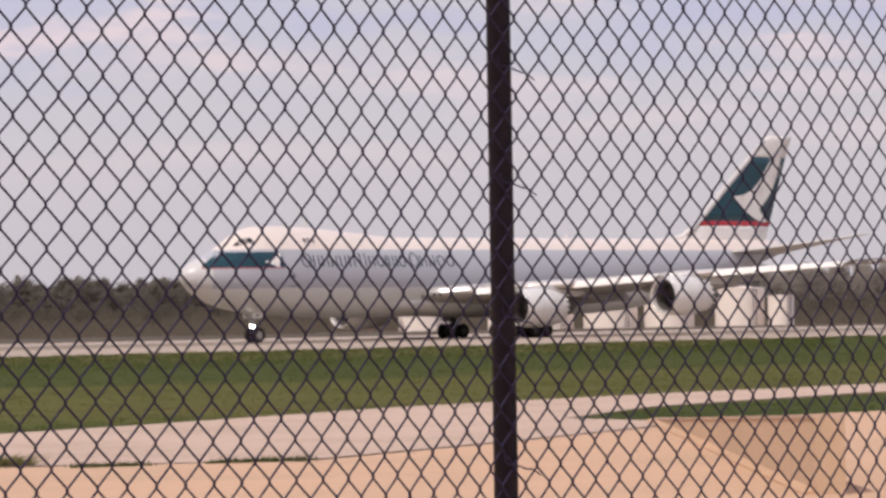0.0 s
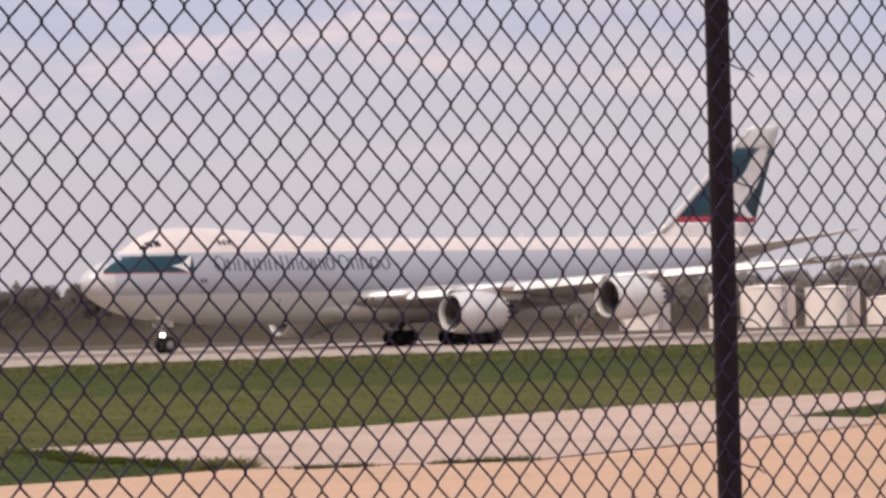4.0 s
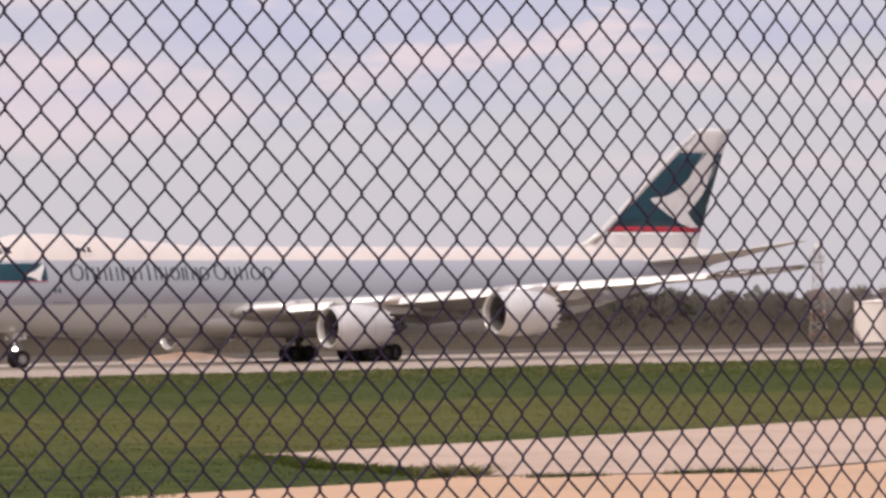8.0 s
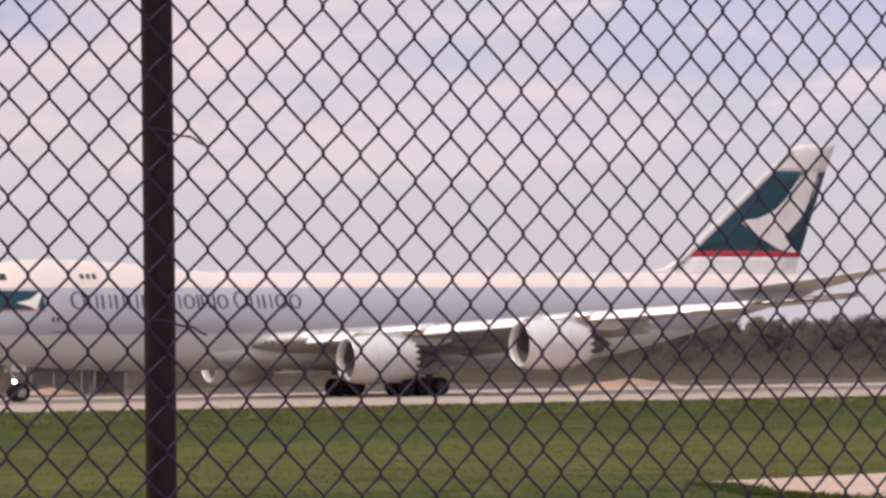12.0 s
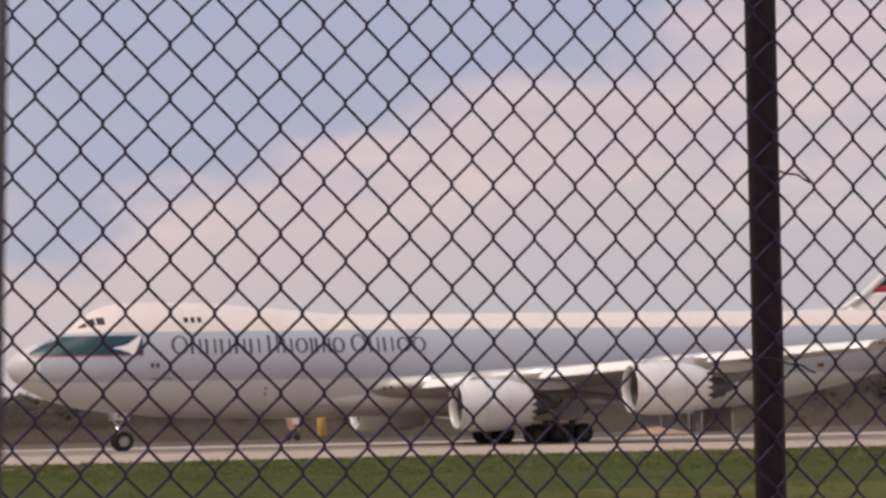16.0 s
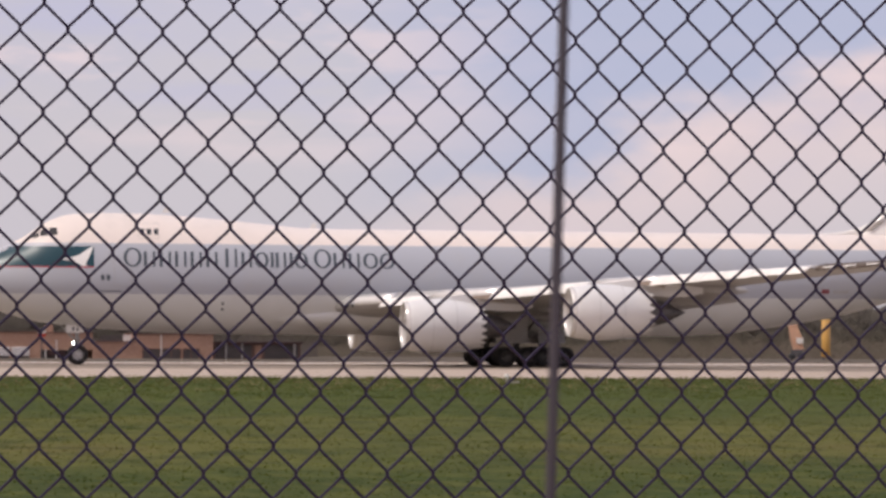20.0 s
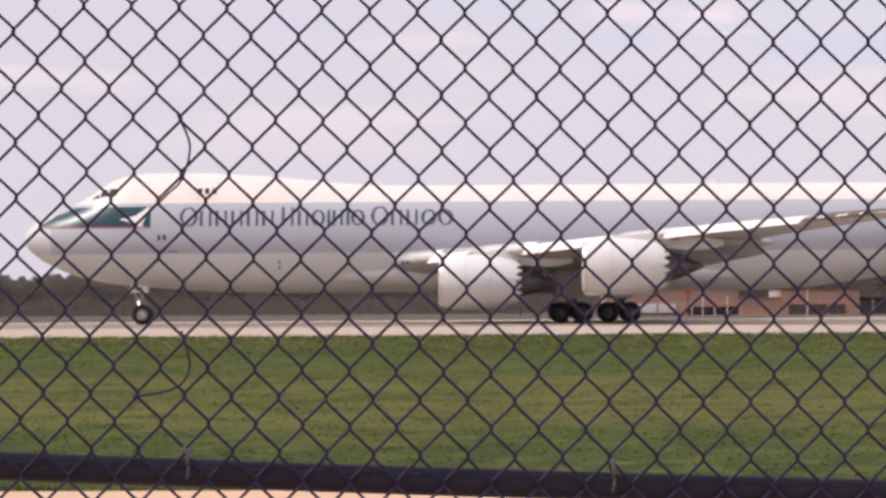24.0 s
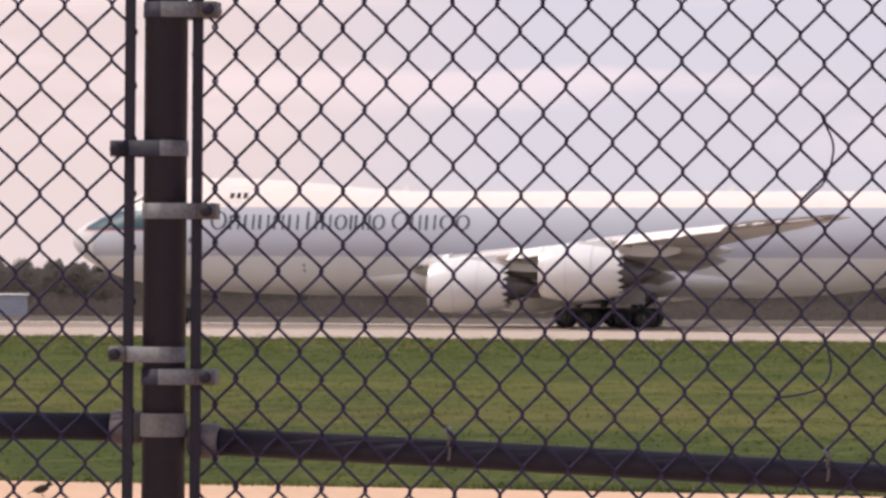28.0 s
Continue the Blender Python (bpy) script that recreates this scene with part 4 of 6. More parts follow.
def engine_meshes():
    nac, lip, duct, fan, spin, core, plug, seam = (Soup() for _ in range(8))
    lathe_chevron(nac, [(0.3, 1.6), (0.7, 1.69), (1.3, 1.77), (2.0, 1.8), (3.0, 1.76), (4.0, 1.64), (4.7, 1.5), (4.95, 1.45)], 96, 18, 0.5)
    lathe_chevron(nac, [(4.0, 1.5), (4.95, 1.42)], 96, 18, 0.48)
    for a0, r0 in ((1.75, 1.797), (3.35, 1.728)):
        seam.lathe([(a0, r0), (a0, r0 + 0.008), (a0 + 0.03, r0 + 0.008), (a0 + 0.03, r0)], 64)
    seam.box(0.9, 4.3, -0.6, -0.55, -1.68, -1.6)
    lip.lathe([(0.55, 1.4), (0.25, 1.42), (0.08, 1.46), (0.0, 1.53), (0.05, 1.58), (0.3, 1.6)], 64)
    duct.lathe([(0.55, 1.4), (1.2, 1.42), (1.9, 1.42)], 64)
    for k in range(18):
        a0 = 2 * math.pi * k / 18
        v = []
        for r, tw, ch in ((0.4, 0.2, 0.26), (0.9, 0.6, 0.36), (1.4, 0.9, 0.42)):
            for sgn in (-1, 1):
                da = sgn * ch / r * 0.45 * math.cos(tw) / 1.2
                v.append((1.62 + sgn * ch * math.sin(tw) * 0.4, r * math.cos(a0 + da), r * math.sin(a0 + da)))
        fan.add(v, [(0, 1, 3, 2), (2, 3, 5, 4)])
    fan.lathe([(1.85, 1.42), (1.86, 0.05)], 48)
    spin.lathe([(1.0, 0.01), (1.1, 0.1), (1.35, 0.27), (1.7, 0.42)], 32)
    lathe_chevron(core, [(3.8, 1.0), (4.8, 1.02), (5.6, 0.88), (6.3, 0.68), (6.5, 0.63)], 64, 12, 0.3)
    plug.lathe([(5.8, 0.5), (6.6, 0.47), (7.1, 0.3), (7.5, 0.1), (7.65, 0.01)], 32)
    return [("cowl", nac.mesh("cowl", M_NAC), "white engine cowl with sawtooth exhaust edge"), ("cowl_seam", seam.mesh("cowl_seam", M_SEAM), "thin grey panel seam"), ("inlet_lip", lip.mesh("inlet_lip", M_LEADE), "polished metal inlet lip"), ("inlet_duct", duct.mesh("inlet_duct", M_DUCT), ""),
            ("fan", fan.mesh("fan", M_TITAN), "dark bladed fan"), ("spinner", spin.mesh("spinner", M_DARK), ""), ("core_nozzle", core.mesh("core_nozzle", M_TITAN), "dark metal core nozzle"), ("exhaust_plug", plug.mesh("exhaust_plug", M_TITAN), "")]


ENGINE = engine_meshes()
for a, b, z in ((27.5, 11.7, 2.62), (27.5, -11.7, 2.62), (36.25, 20.85, 3.48), (36.25, -20.85, 3.48)):
    eng = part("engine", None, airplane, "white turbofan engine under the wing", pose(a, -b, z) @ Matrix.Scale(0.96, 4))
    for name, me, label in ENGINE:
        part(name, me, eng, label)
    w = wing_at(abs(b))
    s = Soup()
    rings = []
    dz = w[3] - z
    for x, zt, zb, t in ((1.6, 1.75, 1.6, 0.05), (2.6, dz * 0.62 + 0.75, 1.5, 0.24), (w[1] - a + 0.2, dz + 0.25, 1.2, 0.3), (w[1] - a + 2.2, dz + 0.1, 1.0, 0.3), (w[1] - a + 3.6, dz - 0.1, 1.0, 0.22), (w[1] - a + 4.6, dz - 0.25, dz - 0.6, 0.04)):
        zt = max(zt, zb + 0.05)
        rings.append([(x, -t, zb), (x, -t * 0.9, zt), (x, t * 0.9, zt), (x, t, zb)])
    s.loft(rings)
    part("pylon", s.mesh("pylon", M_NAC, False), eng, "grey engine pylon")

# fin, rudder, tailplanes
FIN = [(8.9, 60.5, 72.68, 0.62), (9.6, 61.35, 72.94, 0.56), (10.55, 62.5, 73.29, 0.52), (14.0, 66.65, 74.6, 0.38), (17.35, 70.7, 75.95, 0.28), (18.6, 72.2, 76.5, 0.2), (19.1, 73.0, 76.75, 0.12), (19.2, 73.5, 76.8, 0.08)]


def fin_at(z):
    for p, q in zip(FIN, FIN[1:]):
        if z <= q[0]:
            t = (z - p[0]) / (q[0] - p[0])
            return [p[i] + (q[i] - p[i]) * t for i in range(4)]
    return list(FIN[-1])


def fin_ring(z):
    _, le, te, t = fin_at(z)
    c = te - le
    prof = [(0, 0), (0.02, 0.35), (0.08, 0.7), (0.25, 1.0), (0.5, 0.85), (0.72, 0.55), (1.0, 0.05)]
    return [(le + x * c, -y * t, z) for x, y in prof] + [(le + x * c, y * t, z) for x, y in prof[::-1][:-1]]


def fin_piece(name, z0, z1, mat, label, n=6):
    s = Soup()
    s.loft([fin_ring(z0 + (z1 - z0) * k / n) for k in range(n + 1)])
    return part(name, s.mesh(name, mat), airplane, label)


fin_piece("fin_base", 8.9, 10.3, M_WHITE, "white base of the fin")
fin_piece("fin_stripe", 10.3, 10.76, M_STRIPE, "crimson stripe across the fin", 1)
fin_piece("fin", 10.76, 17.08, M_TEAL, "dark teal fin", 8)
fin_piece("fin_cap", 17.08, 19.2, M_WHITE, "white fin tip", 6)
s = Soup()
rings = []
for x, h, t in ((56.0, 0.02, 0.05), (58.0, 0.1, 0.1), (59.6, 0.22, 0.16), (60.8, 0.5, 0.2), (61.6, 0.9, 0.22), (62.3, 1.3, 0.22)):
    rings.append([(x, -t, 9.0), (x, -t * 0.4, 9.0 + h), (x, t * 0.4, 9.0 + h), (x, t, 9.0)])
s.loft(rings)
part("dorsal_fillet", s.mesh("dorsal_fillet", M_WHITE), airplane)


def fin_y(a, z, proud=0.03):
    _, le, te, t = fin_at(z)
    x = max(0.0, min(1.0, (a - le) / (te - le)))
    prof = [(0, 0), (0.02, 0.35), (0.08, 0.7), (0.25, 1.0), (0.5, 0.85), (0.72, 0.55), (1.0, 0.05)]
    for p, q in zip(prof, prof[1:]):
        if x <= q[0]:
            return -(t * (p[1] + (q[1] - p[1]) * (x - p[0]) / (q[0] - p[0])) + proud)
    return -proud


def fin_decal(name, cols, mat, label):
    s = Soup()
    for sign in (1,):
        verts = []
        for z, a0, a1 in cols:
            for k in range(6):
                a = a0 + (a1 - a0) * k / 5
                verts.append((a, sign * fin_y(a, z), z))
        s.add(verts, [(i * 6 + k, i * 6 + k + 1, (i + 1) * 6 + k + 1, (i + 1) * 6 + k) for i in range(len(cols) - 1) for k in range(5)])
    return part(name, s.mesh(name, mat), airplane, label)


# brush-stroke feather in plain white sweeps: height, front edge, rear edge
fin_decal("fin_feather", [(10.72, 71.95, 72.95), (11.0, 71.0, 72.6), (11.4, 70.2, 72.15), (12.0, 69.05, 71.66), (12.19, 68.76, 71.98), (12.5, 68.25, 72.3), (12.83, 67.78, 72.66), (13.0, 67.56, 72.85), (13.16, 67.6, 73.02), (13.28, 68.6, 73.15), (13.37, 69.29, 73.25), (13.64, 70.0, 73.46), (14.03, 70.81, 73.75), (14.86, 71.84, 74.2), (15.89, 72.63, 74.6), (16.5, 73.28, 74.85), (17.1, 73.95, 75.07)], M_WHITE, "white brush-stroke feather on the fin")
for k, (z0, z1, a0, a1) in enumerate(((15.4, 17.1, 72.2, 73.6), (15.0, 16.6, 74.45, 75.05), (12.6, 12.66, 73.6, 74.0))):
    fin_decal("fin_brush_mark", [(z0 + (z1 - z0) * q / 4, a0 + (a1 - a0) * q / 4, a0 + (a1 - a0) * q / 4 + (0.07 if k < 2 else 0.3)) for q in range(5)], M_WHITE, "thin white bristle mark")
# bright metal strip down the fin's leading edge
s = Soup()
rings = []
for k in range(12):
    z = 9.3 + (18.7 - 9.3) * k / 11
    _, le, te, t = fin_at(z)
    rings.append([(le - 0.05, 0.0, z), (le + 0.1, -0.2 * t - 0.06, z), (le + 0.6, -0.7 * t - 0.05, z), (le + 0.6, 0.7 * t + 0.05, z), (le + 0.1, 0.2 * t + 0.06, z)])
s.loft(rings)
part("fin_leading_edge", s.mesh("fin_leading_edge", M_LEADE), airplane, "bright metal fin leading edge")
# rudder hinge line and tail tip
decal("tail_mark", [(57.3, 4.95, 5.25), (57.85, 4.95, 5.25)], M_FLAG, "small red flag-shaped mark", 0.016, rows=2)


def tailplane(side):
    s = Soup()
    rings = []
    for b, le, ch, z, twist in ((0.9, 64.2, 9.6, 7.55, 0), (4.0, 67.0, 7.6, 7.95, -1.5), (8.0, 70.7, 4.6, 8.55, -3.5), (10.6, 72.9, 2.9, 9.0, -4.5), (11.1, 73.5, 2.0, 9.1, -4.5)):
        rings.append(airfoil(le, -side * b, z, ch, 0.06, twist, 11))
    s.loft(rings)
    return part("tailplane", s.mesh("tailplane", M_TAILG), airplane, "grey swept tailplane")


tailplane(1)
tailplane(-1)

# landing gear
def wheel_mesh(rim):
    s = Soup()
    r, w = WHEEL_R, 0.22
    s.lathe([(-w * 0.75, r * 0.52), (-w * 0.95, r * 0.62), (-w, r * 0.8), (-w * 0.85, r * 0.94), (-w * 0.5, r), (w * 0.5, r), (w * 0.85, r * 0.94), (w, r * 0.8), (w * 0.95, r * 0.62), (w * 0.75, r * 0.52)], 36, "y")
    for sgn in (-1, 1):
        s.lathe([(sgn * w * 0.75, r * 0.52), (sgn * w * 0.55, r * 0.46), (sgn * w * 0.4, r * 0.3), (sgn * w * 0.75, r * 0.22), (sgn * w * 0.75, 0.004)], 24, "y", slot=1)
        for k in range(6):
            a0 = 2 * math.pi * k / 6
            c, q = r * 0.36 * math.cos(a0), r * 0.36 * math.sin(a0)
            s.add([(c - 0.05, sgn * w * 0.52, q - 0.05), (c + 0.05, sgn * w * 0.52, q - 0.05), (c + 0.05, sgn * w * 0.52, q + 0.05), (c - 0.05, sgn * w * 0.52, q + 0.05)], [(0, 1, 2, 3)], 0)
    return s.mesh("wheel", [M_TYRE, rim])


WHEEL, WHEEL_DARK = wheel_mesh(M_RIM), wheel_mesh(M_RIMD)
wheels = []


def gear_wheel(parent, x, y, me, label):
    base = pose(x, y, WHEEL_R)
    ob = part("wheel", me, parent, label, base)
    wheels.append((ob, base))


def nose_gear():
    gear = part("nose_gear", None, airplane, "twin-wheel nose gear with a lit lamp", pose(7.75, 0, 0))
    s = Soup()
    s.tube([(0, 0, 0.63), (0, 0, 1.5), (-0.12, 0, 2.9)], [0.09, 0.13, 0.15], 14)
    s.tube([(0, -0.5, 0.63), (0, 0.5, 0.63)], 0.07, 10)
    part("strut", s.mesh("strut", M_GEAR), gear, "grey oleo strut")
    s = Soup()
    s.tube([(-1.3, 0.12, 2.8), (-0.05, 0.12, 1.5)], 0.06, 8)
    s.tube([(-1.3, -0.12, 2.8), (-0.05, -0.12, 1.5)], 0.06, 8)
    part("drag_brace", s.mesh("drag_brace", M_GEAR), gear)
    s = Soup()
    s.tube([(0.16, 0, 1.45), (0.42, 0, 1.15), (0.14, 0, 0.8)], 0.05, 8)
    part("torque_link", s.mesh("torque_link", M_GEAR), gear)
    for sgn in (-1, 1):
        s = Soup()
        s.lathe([(-0.02, 0.165), (0.05, 0.18), (0.14, 0.08), (0.16, 0.01)], 16, "x")
        lamp = part("taxi_lamp", s.mesh("taxi_lamp", M_GEAR), gear, "round lamp housing", pose(-0.26, sgn * 0.2, 1.42))
        s = Soup()
        s.lathe([(-0.03, 0.12), (-0.045, 0.08), (-0.05, 0.004)], 16, "x")
        part("lens", s.mesh("lens", M_LAMP), gear, "glowing lamp lens", pose(-0.26, sgn * 0.2, 1.42))
        s = Soup()
        s.box(-0.75, 0.35, sgn * 0.62 - 0.02, sgn * 0.62 + 0.02, 2.1, 2.62)
        door = part("gear_door", s.mesh("gear_door", M_WHITE, False), gear, "white open gear door with two small bars")
        for dx in (-0.38, -0.1):
            s = Soup()
            s.box(dx, dx + 0.12, sgn * 0.645 - 0.004, sgn * 0.645 + 0.004, 2.22, 2.48)
            part("door_bar", s.mesh("door_bar", M_LETTER, False), door)
        gear_wheel(gear, 0, sgn * 0.46, WHEEL, "black tyre on a pale grey hub")


def main_gear(x, y, z_top, name):
    gear = part("main_gear", None, airplane, "four-wheel main gear bogie", pose(x, y, 0))
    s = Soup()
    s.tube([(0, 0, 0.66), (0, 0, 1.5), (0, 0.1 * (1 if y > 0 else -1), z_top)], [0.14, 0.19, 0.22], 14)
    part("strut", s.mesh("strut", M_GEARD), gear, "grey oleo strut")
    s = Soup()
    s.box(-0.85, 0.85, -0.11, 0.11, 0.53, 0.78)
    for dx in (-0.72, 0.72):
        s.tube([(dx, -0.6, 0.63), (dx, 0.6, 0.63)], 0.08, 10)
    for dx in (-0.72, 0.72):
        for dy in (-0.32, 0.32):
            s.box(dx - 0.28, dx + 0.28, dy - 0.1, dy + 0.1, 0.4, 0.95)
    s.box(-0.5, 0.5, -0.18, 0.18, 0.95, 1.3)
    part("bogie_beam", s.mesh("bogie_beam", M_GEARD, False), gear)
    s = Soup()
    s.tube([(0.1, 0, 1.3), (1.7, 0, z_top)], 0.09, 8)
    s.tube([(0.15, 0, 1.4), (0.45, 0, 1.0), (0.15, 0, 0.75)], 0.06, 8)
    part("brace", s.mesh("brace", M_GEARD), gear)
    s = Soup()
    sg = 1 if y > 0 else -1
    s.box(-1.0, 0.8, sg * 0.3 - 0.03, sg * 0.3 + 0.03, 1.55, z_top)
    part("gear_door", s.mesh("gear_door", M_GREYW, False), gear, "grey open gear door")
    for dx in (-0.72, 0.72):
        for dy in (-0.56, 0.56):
            gear_wheel(gear, dx, dy, WHEEL_DARK, "black tyre on a dark hub")


nose_gear()
for y in (-5.5, 5.5):
    main_gear(35.9, y, 3.6, "wing")
for y in (-1.92, 1.92):
    main_gear(39.1, y, 2.6, "body")
for x in (13.2, 23.0, 45.0):
    s = Soup()
    s.loft([[(x, -0.02, 10.0 if x < 15 else 9.05), (x + 0.5, -0.02, 10.0 if x < 15 else 9.05), (x + 0.5, 0.02, 10.0 if x < 15 else 9.05), (x, 0.02, 10.0 if x < 15 else 9.05)], [(x + 0.25, -0.01, (10.0 if x < 15 else 9.05) + 0.4), (x + 0.5, -0.01, (10.0 if x < 15 else 9.05) + 0.4), (x + 0.5, 0.01, (10.0 if x < 15 else 9.05) + 0.4), (x + 0.25, 0.01, (10.0 if x < 15 else 9.05) + 0.4)]])
    part("blade_antenna", s.mesh("blade_antenna", M_WHITE, False), airplane, "small blade antenna")

# ------------------------------------------------------------------ distance


def place(az, dist):
    return dist * math.sin(radians(az)), dist * math.cos(radians(az))


def tree_meshes(seed, h, wide):
    rng = random.Random(seed)
    tr = Soup()
    lean = rng.uniform(-0.25, 0.25)
    tr.tube([(0, 0, -0.2), (lean * 0.3, 0, h * 0.3), (lean, 0, h * 0.62), (lean * 1.3, 0, h * 0.9)], [0.24, 0.19, 0.12, 0.03], 7)
    cr = Soup()
    limbs = []
    for k in range(9):
        z0 = h * rng.uniform(0.3, 0.75)
        an = rng.uniform(0, 6.283)
        ln = wide * rng.uniform(0.45, 1.0) * (1.05 - 0.5 * z0 / h)
        end = Vector((lean + ln * math.cos(an), ln * math.sin(an), z0 + h * rng.uniform(0.06, 0.22)))
        tr.tube([(lean * 0.8, 0, z0), tuple(end)], [0.09, 0.02], 5, caps=False)
        limbs.append(end)
    limbs += [Vector((lean, 0, h * 0.93)), Vector((lean, 0, h * 0.8)), Vector((lean + 0.3, 0.2, h * 0.68))]
    for c in limbs:
        r = wide * rng.uniform(0.34, 0.55)
        for k in range(520):
            d = Vector((rng.gauss(0, 1), rng.gauss(0, 1), rng.gauss(0, 0.75)))
            p = c + d.normalized() * r * rng.uniform(0.2, 1.12)
            n = (d.normalized() + Vector((rng.gauss(0, 0.4), rng.gauss(0, 0.4), rng.gauss(0.4, 0.4)))).normalized()
            u = n.orthogonal().normalized() * rng.uniform(0.09, 0.24)
            v = n.cross(u).normalized() * rng.uniform(0.09, 0.24)
            cr.add([p - u, p - v * 0.8, p + u, p + v], [(0, 1, 2, 3)])
    return tr.mesh("trunk", M_BARK), cr.mesh("crown", M_LEAF, False)


TREES = []
TREE_H = [10.5, 11.8, 9.2, 12.8, 8.0, 10.0]
for k, (h, w) in enumerate(zip(TREE_H, (3.0, 3.4, 2.9, 3.2, 2.6, 3.8))):
    TREES.append(tree_meshes(40 + k, h, w))


# the same crowns in the haze-paled colour
HAZED_CROWNS = []
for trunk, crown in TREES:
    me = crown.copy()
    me.materials[0] = M_HAZED
    HAZED_CROWNS.append(me)
HAZED_AZ = 42.6


# bare picks the crown with haze painted into its colour
def plant(x, y, k, size, turn, bare):
    label = "tree far beyond the storage tanks, its crown paled with painted haze" if bare else "hazy dark broadleaf tree at the edge of the airfield"
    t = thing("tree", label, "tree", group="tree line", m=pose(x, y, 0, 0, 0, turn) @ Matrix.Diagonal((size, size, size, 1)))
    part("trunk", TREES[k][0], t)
    part("crown", HAZED_CROWNS[k] if bare else TREES[k][1], t)


def wood_dist(az):
    """Distance of the wood's edge and height of its tops over the azimuth."""
    if az > 30:
        return 590.0, 10.0 - min(1.0, max(0.0, (az - 36) * 0.2)) * (az < 47)
    if az > 20:
        return 590.0 - (30 - az) * 14, 10.0 - (30 - az) * 0.36
    if az > -9:
        return 450.0, 6.4 - (20 - az) * 0.06
    return 450.0, min(6.6, 4.7 + (-9 - az) * 0.24)


rng = random.Random(5)
az = -21.0
while az < 55:
    d, top = wood_dist(az)
    for row in range(2):
        x, y = place(az + rng.uniform(-0.25, 0.25), d + row * 12 + rng.uniform(-4, 4))
        k = rng.randrange(6)
        plant(x, y, k, top / TREE_H[k] * rng.uniform(0.88, 1.0), rng.uniform(0, 360), az > HAZED_AZ)
    az += 2.6 / d * 57.3 * rng.uniform(1.45, 2.0)


def leaf_cloud(name, label, category, mat, count, seed, spot, rmin, rmax):
    """Loose leaves of woods and scrub, too many to count."""
    rn = np.random.default_rng(seed)
    c = np.array([spot(rng) for k in range(count)])
    out = -c * np.array((1.0, 1.0, 0.0))
    out /= np.linalg.norm(out, axis=1)[:, None]
    face = out * 0.8 + np.array((0.0, 0.0, 0.6)) + rn.normal(0, 0.3, (count, 3))
    u = np.cross(face, rn.normal(size=(count, 3)))
    u /= np.linalg.norm(u, axis=1)[:, None]
    v = np.cross(face, u)
    v /= np.linalg.norm(v, axis=1)[:, None]
    r = rn.uniform(rmin, rmax, (count, 1))
    u, v = u * r, v * r * 0.85
    pts = np.stack((c - u, c - v, c + u, c + v), axis=1).reshape(-1, 3)
    me = bpy.data.meshes.new(name)
    me.from_pydata(pts.tolist(), [], np.arange(4 * count).reshape(-1, 4).tolist())
    me.materials.append(mat)
    thing(name, label, category, kind="stuff", me=me)


def in_woods(r, az0=-22, az1=HAZED_AZ):
    az = r.uniform(az0, az1)
    d, top = wood_dist(az)
    crowns = 0.9 + 0.08 * math.sin(az * 5.3) + 0.07 * math.sin(az * 13.7 + 1.0) + 0.04 * math.sin(az * 31.0)
    x, y = place(az, d - 7 + 36 * r.random() ** 1.5)
    return x, y, r.uniform(0.0, 1.0) ** 0.85 * top * crowns


def in_deep(r, az0=-22, az1=HAZED_AZ):
    az = r.uniform(az0, az1)
    d, top = wood_dist(az)
    x, y = place(az, d + 10 + 26 * r.random())
    return x, y, r.uniform(0.0, 0.8) * top


def in_scrub(r):
    az = r.uniform(8, 56)
    d, top = wood_dist(az)
    rise = min(1.0, max(0.0, (az - 10) / 14))
    back = r.random() ** 1.6
    x, y = place(az, d - 6 - (95 if az < 42 else 45) * back)
    h = (1.3 + 3.1 * rise) * (0.8 + 0.12 * math.sin(az * 4.1) + 0.1 * math.sin(az * 11.3))
    return x, y, r.random() ** 1.15 * h * (1 - back) ** 0.7


def in_thicket(r):
    az = r.uniform(-22, 9)
    back = r.random() ** 1.6
    x, y = place(az, 447 - 110 * back)
    h = 2.6 * (0.8 + 0.12 * math.sin(az * 4.1) + 0.1 * math.sin(az * 11.3))
    return x, y, r.random() ** 1.1 * h * (1 - 0.85 * back)


leaf_cloud("far_woods", "dense hazy woods behind the tree line", "woods", M_LEAF, 480000, 1, in_woods, 0.09, 0.2)
leaf_cloud("hazed_woods", "woods beyond the storage tanks, paled with painted haze", "woods", M_HAZED, 100000, 7, lambda r: in_woods(r, HAZED_AZ, 56), 0.09, 0.2)
leaf_cloud("deep_woods", "shaded inner woods behind the tree line", "woods", M_LEAF, 52000, 4, in_deep, 0.45, 0.85)
leaf_cloud("hazed_deep_woods", "inner part of the haze-paled woods", "woods", M_HAZED, 12000, 8, lambda r: in_deep(r, HAZED_AZ, 56), 0.45, 0.85)
leaf_cloud("scrub", "dry brown scrub before the trees", "scrub", M_SCRUB, 200000, 2, in_scrub, 0.07, 0.18)


def in_understory(r):
    az = r.uniform(8, 56)
    d, top = wood_dist(az)
    x, y = place(az, d - 4 - 14 * r.random())
    return x, y, r.random() ** 0.9 * top * (0.5 + 0.07 * math.sin(az * 6.1) + 0.06 * math.sin(az * 17.0))


leaf_cloud("understory", "dim brown-green undergrowth along the wood's edge", "scrub", M_UNDER, 150000, 6, in_understory, 0.07, 0.17)
leaf_cloud("thicket", "dull grey-brown thicket before the trees", "scrub", M_THICK, 150000, 3, in_thicket, 0.07, 0.18)

# white dulled to grey; on the mast it stands for haze
M_OFFW = Mat("dulled_white", (0.42, 0.4, 0.38), 0.7, coarse=(1, (0.34, 0.32, 0.3), 0.5, 0.8)).m


